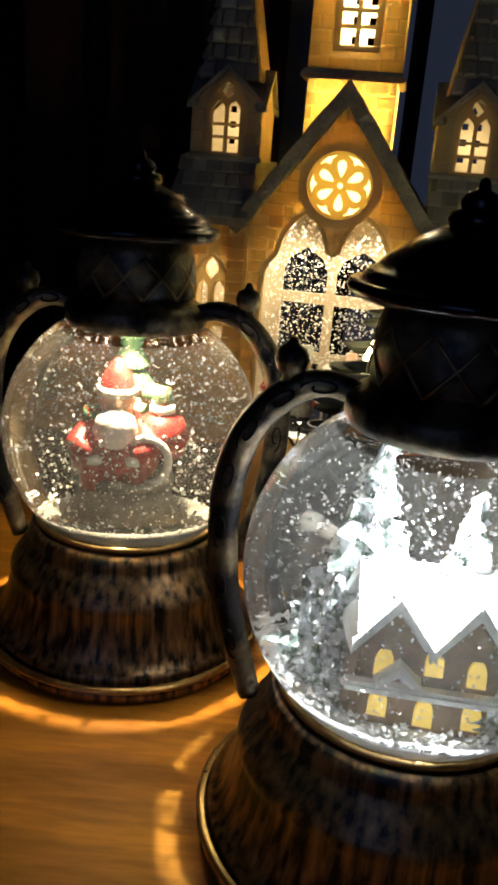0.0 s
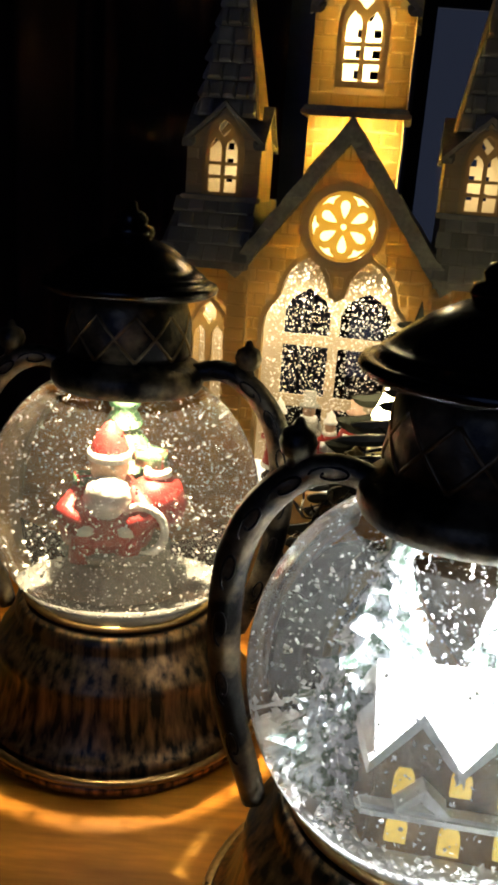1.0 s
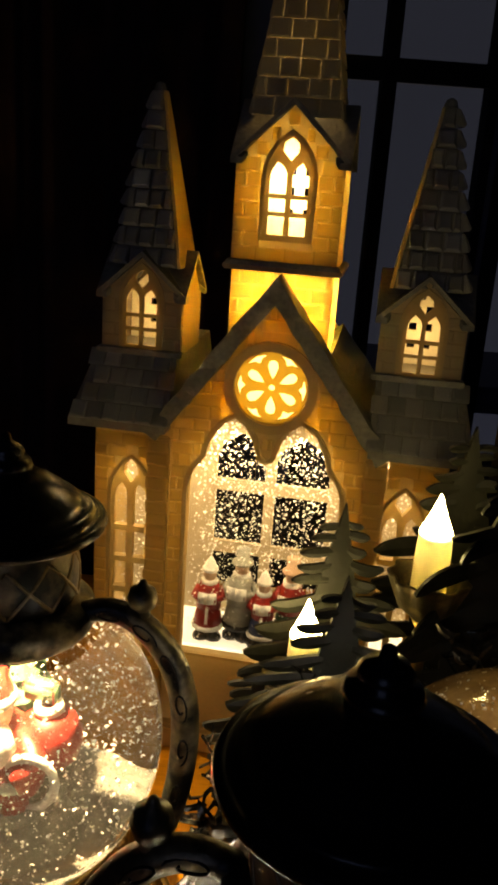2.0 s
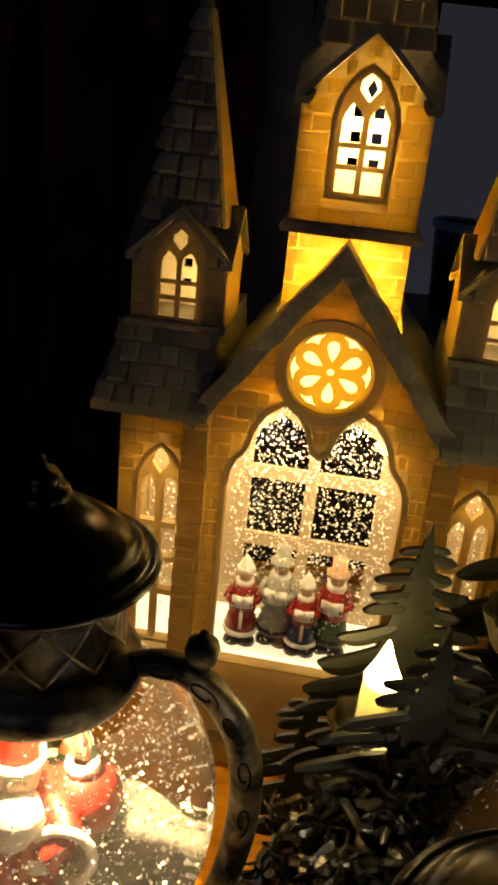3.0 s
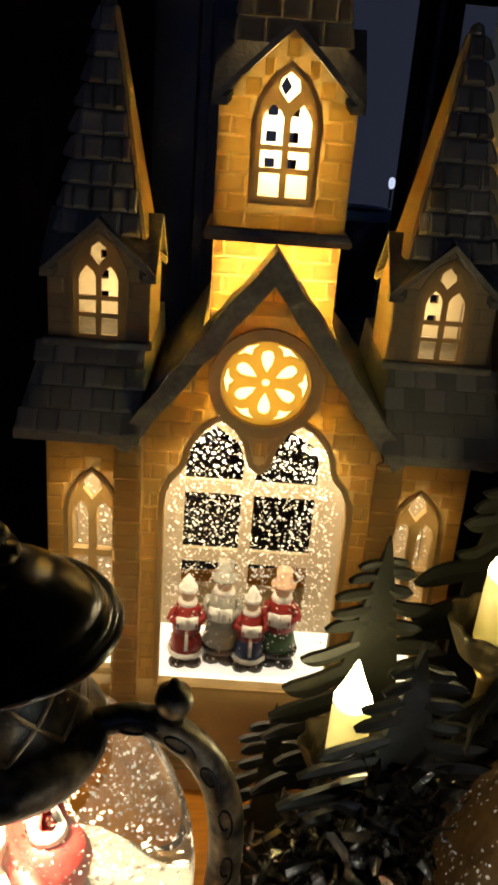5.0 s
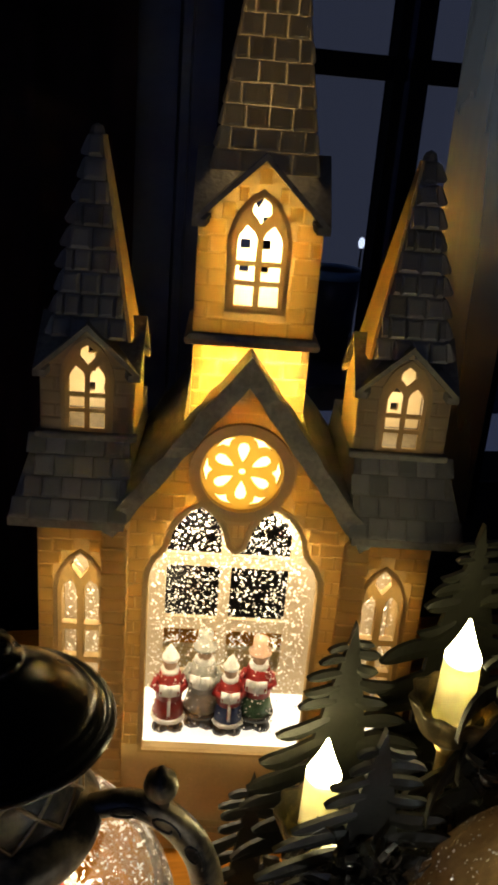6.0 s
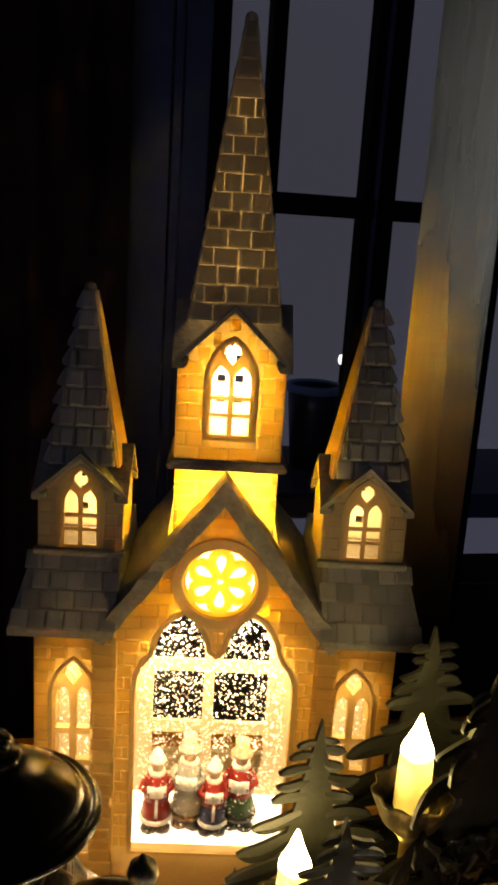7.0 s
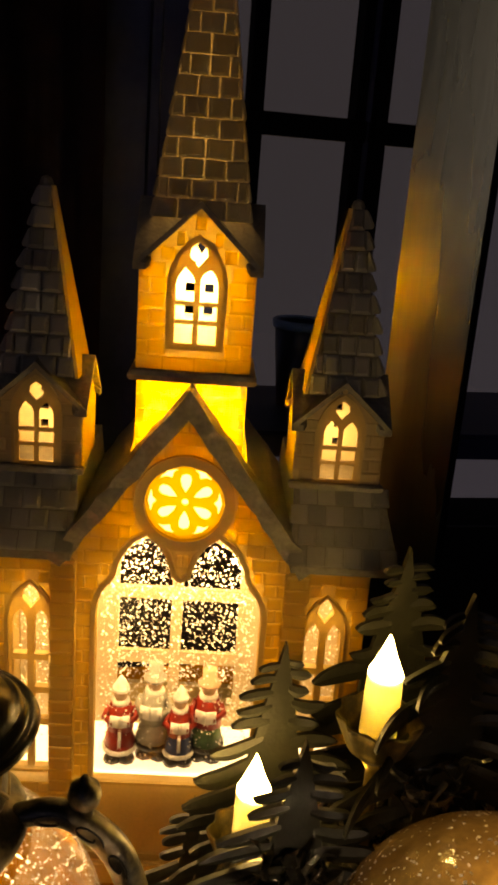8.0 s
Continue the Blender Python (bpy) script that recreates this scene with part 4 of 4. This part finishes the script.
for u in (-0.0105, 0.0105):
    bm = bmesh.new()
    snow_roof(bm, u, 0.0112, 0.0208, 0.0345, -0.0158, 0.006, 0.0030)
    part("roof", bm, SNOW, house, "snow-covered gable roof")
bm = bmesh.new()
snow_roof(bm, 0, 0.0140, 0.0225, 0.0365, -0.0205, 0.0205, 0.0035)
bmesh.ops.transform(bm, matrix=pose(0, 0.001, 0, 0, 0, 90), verts=bm.verts[:])
part("roof", bm, SNOW, house, "snow-covered main roof")
bm = bmesh.new()
snow_roof(bm, -0.008, 0.006, 0.0125, 0.0165, -0.0175, -0.011, 0.0022)
part("porch_roof", bm, SNOW, house, "snow-covered porch gable")
bm = bmesh.new()
box(bm, (0, -0.0135, 0.0115), (0.046, 0.006, 0.0028), 0, 0, 0.0010)
part("porch_roof", bm, SNOW, house, "snow-covered porch ledge")
for u, z in ((-0.012, 0.006), (0.0, 0.005), (0.012, 0.006), (-0.012, 0.0175), (0.001, 0.019), (0.012, 0.0175)):
    part("window", panel(arch(u, z - 0.003, 0.0024, 0.004), [], -0.0122, -0.0108), YELLOW, house, "yellow painted window with a faint added glow")
part("chimney", boxed((0.011, 0.003, 0.040), (0.005, 0.005, 0.010), 0.0005), SNOW, house)


def frosted_tree(at, h, r):
    bm = bmesh.new()
    n = 7
    for i in range(n):
        rr = r * (1 - i / (n + 0.6))
        lathe(bm, [(0, h * (0.24 if i < n - 1 else 0.15)), (rr * 0.35, h * 0.11), (rr * 0.75, h * 0.03), (rr, -h * 0.01), (rr * 0.8, -h * 0.015), (0, h * 0.05)], 22, (0, 0, h * (0.12 + 0.60 * i / (n - 1))), 0,
              lambda a, z, i=i: 0.24 * math.sin(6 * a + i) + 0.12 * math.sin(11 * a + 2 * i))
    lathe(bm, [(0, 0), (r * 0.16, 0), (r * 0.12, h * 0.2), (0, h * 0.2)], 8, (0, 0, 0), 1)
    for v in bm.verts:
        v.co += Vector((random.gauss(0, 1), random.gauss(0, 1), random.gauss(0, 1))) * (r * 0.07)
    part("fir_tree", bm, [FROST, BROWN], lan2, "snow-frosted green fir tree").matrix_local = pose(*at)


for at, h, r in (((-0.014, 0.013, 0.076), 0.078, 0.0170), ((0.012, 0.014, 0.076), 0.064, 0.0125), ((-0.021, -0.002, 0.076), 0.036, 0.0075), ((-0.026, 0.008, 0.075), 0.03, 0.007),
                 ((0.029, 0.004, 0.076), 0.040, 0.009), ((0.024, -0.017, 0.076), 0.020, 0.006), ((-0.020, -0.016, 0.076), 0.018, 0.005), ((0.030, -0.008, 0.076), 0.026, 0.007)):
    frosted_tree(at, h, r)

# the amber glitter globe
lan3 = thing("glitter_globe", pose(*LAN3, 0), "amber-lit glitter water globe on a dark foot", "snow globe")
part("foot", lathed([(0, 0.001), (0.045, 0.001), (0.047, 0.006), (0.040, 0.020), (0.036, 0.046), (0.040, 0.056), (0, 0.056)], 48), IRON_BASE, lan3, "", True)
LR, LZ = 0.0680, 0.1070
g = part("glass_globe", lathed([(0, 0.0562)] + globe_profile(LR, LZ, -0.84, 1.5707, 40), 64), WATER, lan3, "water-filled glass globe", True)
g.visible_shadow = False
part("glitter_core", lathed([(0, 0.060), (0.036, 0.060), (0.050, 0.085), (0.056, 0.108), (0.048, 0.136), (0.028, 0.156), (0, 0.161)], 40), mat("amber_core", (0.17, 0.125, 0.07), 0.5, vary=0.35, scale=45, bump=0.5, through_light=0.4), lan3, "amber inner bowl", True)
res = []
while len(res) < 2200:
    p = Vector(np.random.normal(size=3)).normalized()
    if p.z > -0.4:
        res.append(Vector((0, 0, LZ)) + p * random.uniform(0.058, 0.065))
glitter("glitter", lan3, res, 0.00085, "bright glitter flakes adrift in water")

# ---- candle holder with layered fir trees ----


def branch(bm, side_, root, reach, z, thick, bend, droop):
    """One flat finger with a rounded tip, bent out of the sheet."""
    n, rings = 8, []
    for i in range(n + 1):
        f = i / n
        u = root + (reach - root) * f
        t = thick * (0.5 if f > 0.999 else 0.80 + 0.35 * math.sin(math.pi * min(1, f * 1.15))) * math.sqrt(max(0.03, 1 - max(0, (f - 0.72) / 0.28) ** 2)) / 2
        zc = z - droop * math.sin(math.pi * 0.8 * f) + 0.25 * droop * f
        v = bend * f * f
        rings.append([bm.verts.new((side_ * u, v + dv, zc + dz)) for dv, dz in ((-0.0011, -t), (-0.0019, 0), (-0.0011, t), (0.0011, t), (0.0011, -t))])
    for p, q in zip(rings, rings[1:]):
        for i in range(5):
            bm.faces.new((p[i], p[(i + 1) % 5], q[(i + 1) % 5], q[i]))
    bm.faces.new(rings[0]), bm.faces.new(rings[-1])


def cutout_tree(at, h, w, turn=0.0, left=1.0, right=1.0, bend=-0.004, flare=0.60):
    """A sheet-metal fir: a pointed stem with fingers that grow longer and thicker downwards."""
    T = thing("fir_tree_figure", pose(*at, 0, 0, turn), "dark green sheet-metal fir tree with rounded finger branches", "ornament", "sheet-metal fir tree figures")
    part("foot", lathed([(0, 0), (w * 0.6, 0), (w * 0.6, 0.002), (0.004, 0.004), (0, 0.004)], 16), GREEN, T)
    half_ = [(0.0, h), (0.0014, h - 0.006), (0.0030, h - 0.013), (0.18 * w, h - 0.032), (0.30 * w, h - 0.058), (0.38 * w, max(0.012, h - 0.090)), (0.30 * w, 0.003)]
    part("stem_plate", panel([(u * right, z) for u, z in half_] + [(-u * left, z) for u, z in half_[:0:-1]], [], -0.0013, 0.0013), GREEN, T)
    for side_, much in ((-1, left), (1, right)):
        d, k = 0.0095 + random.uniform(0, 0.002), 0
        while d < h - 0.022 and k < 13:
            pitch = min(0.0165, 0.0054 + 0.0011 * k) * random.uniform(0.85, 1.15)
            reach = min(w, 0.0055 + flare * d) * much * random.uniform(0.66, 1.08)
            bm = bmesh.new()
            branch(bm, side_, reach * 0.22, reach, h - d, pitch * random.uniform(0.46, 0.66), bend * random.uniform(0.4, 1.5) * reach / w, pitch * random.uniform(-0.15, 0.55))
            part("branch", bm, GREEN, T)
            d += pitch
            k += 1
    return T


for at, h, w, turn, left, right, bend in (((0.0455, 0.4665, 0), 0.114, 0.027, 0, 1.0, 0.85, -0.003), ((0.0770, 0.4490, 0), 0.205, 0.041, 4, 1.05, 0.86, -0.005), ((0.1350, 0.4680, 0), 0.239, 0.050, 5, 1.0, 1.0, -0.006),
                                          ((0.0740, 0.3985, 0), 0.194, 0.041, 4, 1.12, 1.0, -0.006), ((0.1780, 0.4480, 0), 0.222, 0.048, 12, 1.0, 1.0, -0.004), ((0.1460, 0.4250, 0), 0.238, 0.048, 4, 1.35, 0.9, -0.022)):
    cutout_tree(at, h, w, turn, left, right, bend)


def candle(at, foot_z, body_h, r=0.0074):
    x, y = at
    C = thing("led_candle", pose(x, y, foot_z), "white LED candle with a lit flame in a scalloped dark cup", "candle", "LED candles")
    part("body", lathed([(0, 0.002), (r * 1.05, 0.002), (r, body_h * 0.8), (r * 0.96, body_h - 0.001), (r * 0.6, body_h), (0, body_h)], 28), WAX, C, "white wax body", True)
    part("flame", lathed([(0, body_h + 0.0004), (r * 0.96, body_h + 0.0004), (r * 0.92, body_h + 0.0018), (r * 0.70, body_h + 0.0052), (r * 0.46, body_h + 0.0096), (r * 0.24, body_h + 0.0140), (r * 0.09, body_h + 0.0172), (0, body_h + 0.0184)], 24), FLAME, C, "glowing LED flame", True)
    part("cup", lathed([(0, -0.010), (0.006, -0.010), (0.0125, -0.004), (0.0168, 0.0085), (0.0172, 0.0100), (0.0158, 0.0098), (0.0116, -0.0020), (0, 0.0015)], 54, (0, 0, 0), lambda a, z: 0.07 * math.sin(9 * a) if z > 0.007 else 0), CUP, C, "scalloped bronze drip cup", True)
    part("stem", lathed([(0, -foot_z), (0.010, -foot_z), (0.009, 0.004 - foot_z), (0.0030, 0.010 - foot_z), (0.0030, -0.016), (0.0060, -0.0102), (0, -0.0102)], 16), BRASS, C, "slim brass stem", True)


candle((0.0620, 0.4230), 0.1215, 0.0300)
candle((0.1120, 0.4235), 0.1745, 0.0290)

# dark crinkled foil garland heaped in front of the candles
vs, fs = [], []
for _ in range(7500):
    f = random.random()
    x, y = 0.052 + 0.175 * f, 0.388 + 0.010 * math.sin(5 * f) + 0.030 * f
    a = random.uniform(0, 2 * math.pi)
    rr = 0.032 * random.random() ** 0.6
    top = 0.128 + 0.050 * f + 0.012 * math.sin(17 * f)
    c = Vector((x + rr * math.cos(a), y + rr * math.sin(a) * 1.1, max(0.004, random.random() ** 0.5 * top * (1 - 0.35 * (rr / 0.030) ** 2))))
    if (c.x - LAN3[0]) ** 2 + (c.y - LAN3[1]) ** 2 + max(0, c.z - LZ) ** 2 < 0.078 ** 2 or (c.x - 0.0625) ** 2 + (c.y - 0.4235) ** 2 < 0.014 ** 2 and c.z > 0.095:
        continue
    d = Vector((random.gauss(0, 1), random.gauss(0, 1), random.gauss(0.25, 0.7))).normalized()
    s = d.cross(Vector((random.gauss(0, 1), random.gauss(0, 1), random.gauss(0, 1)))).normalized()
    n = d.cross(s)
    ln, wd = random.uniform(0.012, 0.026), random.uniform(0.0014, 0.0034)
    k = len(vs)
    for q in range(7):
        t = q / 6
        mid = c + d * (ln * t) + n * (0.0038 * math.sin(8.0 * t + k)) + s * (0.0022 * math.sin(6.0 * t + 2 * k))
        w = wd * math.sin(math.pi * (0.12 + 0.80 * t))
        vs += [mid - s * w + n * 0.0012, mid, mid + s * w + n * 0.0012]
    for q in range(6):
        b = k + q * 3
        fs += [(b, b + 1, b + 4, b + 3), (b + 1, b + 2, b + 5, b + 4)]
vs = [(v[0], v[1], max(v[2], 0.0006)) for v in vs]
me = bpy.data.meshes.new("garland")
me.from_pydata(vs, [], fs)
me.materials.append(LEAF)
tagged(new("garland", me), "dark crinkled foil leaf garland heaped before the candles", "garland", kind="stuff")

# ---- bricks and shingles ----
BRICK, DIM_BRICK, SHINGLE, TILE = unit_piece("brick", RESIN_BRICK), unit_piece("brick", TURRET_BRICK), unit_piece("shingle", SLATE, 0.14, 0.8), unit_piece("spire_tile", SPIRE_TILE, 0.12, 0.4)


def courses(parent, v, u0, u1, z0, z1, allowed, high=0.0072, wide=0.0165, proud=0.0008, me=BRICK):
    z, odd = z0, 0
    while z + high <= z1:
        run, cells = None, []
        n = int((u1 - u0) / 0.0008)
        for i in range(n + 1):
            u = u0 + (u1 - u0) * i / n
            ok = all(allowed(u, z + high * f) for f in (0.12, 0.5, 0.88)) and i < n
            joint = math.floor(u / wide + 0.5 * odd)
            if run and (not ok or joint != run[1]):
                cells.append((run[0], u))
                run = None
            if ok and not run:
                run = (u, joint)
        for a, b in cells:
            if b - a > 0.003:
                piece("brick", me, parent, pose((a + b) / 2, v, z + high / 2), (b - a - 0.0008, proud * random.uniform(0.7, 1.3), high - 0.0008))
        z += high
        odd = 1 - odd


main_big, rose_big = grown(MAIN, 0.0032), arc(ROSE_C, 0.0256, 0, 350, 35)
courses(facade, 0.0, -0.0660, 0.0660, 0.0684, 0.279, lambda u, z: inside(NAVE, u, z) and not inside(main_big, u, z) and not inside(rose_big, u, z) and not (0.0535 < abs(u) and z < 0.2))
for s in (-1, 1):
    big = arch(s * 0.0772, 0.066, 0.0136, 0.098)
    courses(aisle[s], 0.003, min(s * 0.067, s * 0.0985), max(s * 0.067, s * 0.0985), 0.018, 0.206, lambda u, z: not inside(big, u, z))
    for i in range(25):
        piece("brick", BRICK, aisle[s], pose(s * 0.0600, -0.0037, 0.0215 + i * 0.0072), (0.0128 if i % 2 else 0.0112, 0.0012, 0.0064))
tw = arch(0, 0.3105, 0.0136, 0.031)
gf = gable_front(0.0277, 0.2985, 0.3485, 0.3745)
courses(main_tower, 0.007, -0.0277, 0.0277, 0.2985, 0.374, lambda u, z: inside(gf, u, z) and not inside(tw, u, z), 0.0074, 0.0150)
courses(foot, 0.0085, -0.0270, 0.0270, 0.232, 0.2950, lambda u, z: True, 0.0078, 0.0150, 0.0008, unit_piece("brick", PALE))
for (t, sp, spec), s in zip(turrets, (-1, 1)):
    tw2 = arch(s * 0.0757, 0.2463, 0.0117, 0.0265)
    gf2 = moved(gable_front(0.0223, 0.2455, 0.2745, 0.2945), s * 0.0757, 0)
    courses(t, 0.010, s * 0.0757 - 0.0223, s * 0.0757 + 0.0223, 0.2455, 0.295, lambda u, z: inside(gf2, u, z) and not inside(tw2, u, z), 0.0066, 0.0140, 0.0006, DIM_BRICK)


def shingles(parent, spec, me, name, high, wide, proud, faces=(0, 1, 3)):
    """Courses of shingles up the given faces of a pyramid spire."""
    du, vc, bu, bv, z0, tip, _ = spec
    for k in faces:
        b, out = (bu, bv) if k % 2 == 0 else (bv, bu)
        n = int((tip - z0) / high)
        slope = math.degrees(math.atan2(out - 0.0022, tip - z0))
        for i in range(n):
            f = (i + 0.5) / n
            w = (b + (0.0022 - b) * f) * 2 + 0.0006
            m = max(1, round(w / wide))
            edges = [-w / 2 + w * j / m for j in range(m + 1)]
            if i % 2 and m > 1:
                edges = [-w / 2] + [(a + c) / 2 for a, c in zip(edges, edges[1:])] + [w / 2]
            d = out + (0.0022 - out) * f
            for a, c in zip(edges, edges[1:]):
                piece(name, me, parent, pose(du, vc, 0, 0, 0, 90 * k) @ pose((a + c) / 2, -d, z0 + (tip - z0) * f, -slope, random.uniform(-1.5, 1.5), 0),
                      (c - a - 0.0009, proud * random.uniform(0.75, 1.3), (tip - z0) / n * random.uniform(0.90, 0.97)))


shingles(main_spire, spire_a, TILE, "shingle", 0.0088, 0.0108, 0.0010)
for (t, sp, spec), outer in zip(turrets, (3, 1)):
    shingles(sp, spec, SHINGLE, "shingle", 0.0098, 0.0088, 0.0024, (0, outer))
    # a smooth resin slab towards the tower, its ochre standing in for tower light
    du, vc, bu, bv, z0, tip, _ = spec
    q = 1 if outer == 3 else -1
    bm = bmesh.new()
    loops = [[bm.verts.new((du + q * (b + o), vc + y, z)) for b, y, z in ((bu, -bv - 0.001, z0), (bu, bv + 0.001, z0), (0.0022, 0.0026, tip), (0.0022, -0.0026, tip))] for o in (0.0002, 0.0018)]
    for i in range(4):
        bm.faces.new((loops[0][i], loops[0][(i + 1) % 4], loops[1][(i + 1) % 4], loops[1][i]))
    bm.faces.new(loops[0]), bm.faces.new(loops[1])
    part("spire_side", bm, RESIN, sp, "smooth inner side of the spire, ochre for the tower's light")
for s in (-1, 1):
    for i in range(4):
        for j in range(6):
            u = s * (0.0575 + 0.0092 * j + (0.0046 if i % 2 else 0))
            if abs(u) < 0.107 - 0.002 * i:
                f = (i + 0.5) / 4
                piece("shingle", SHINGLE, aisle[(s, "roof")], pose(u, -0.0130 + 0.0220 * f, 0.2085 + 0.0355 * f, -31.8, random.uniform(-2, 2), 0), (0.0086, 0.0009 * random.uniform(0.8, 1.4), 0.0098))
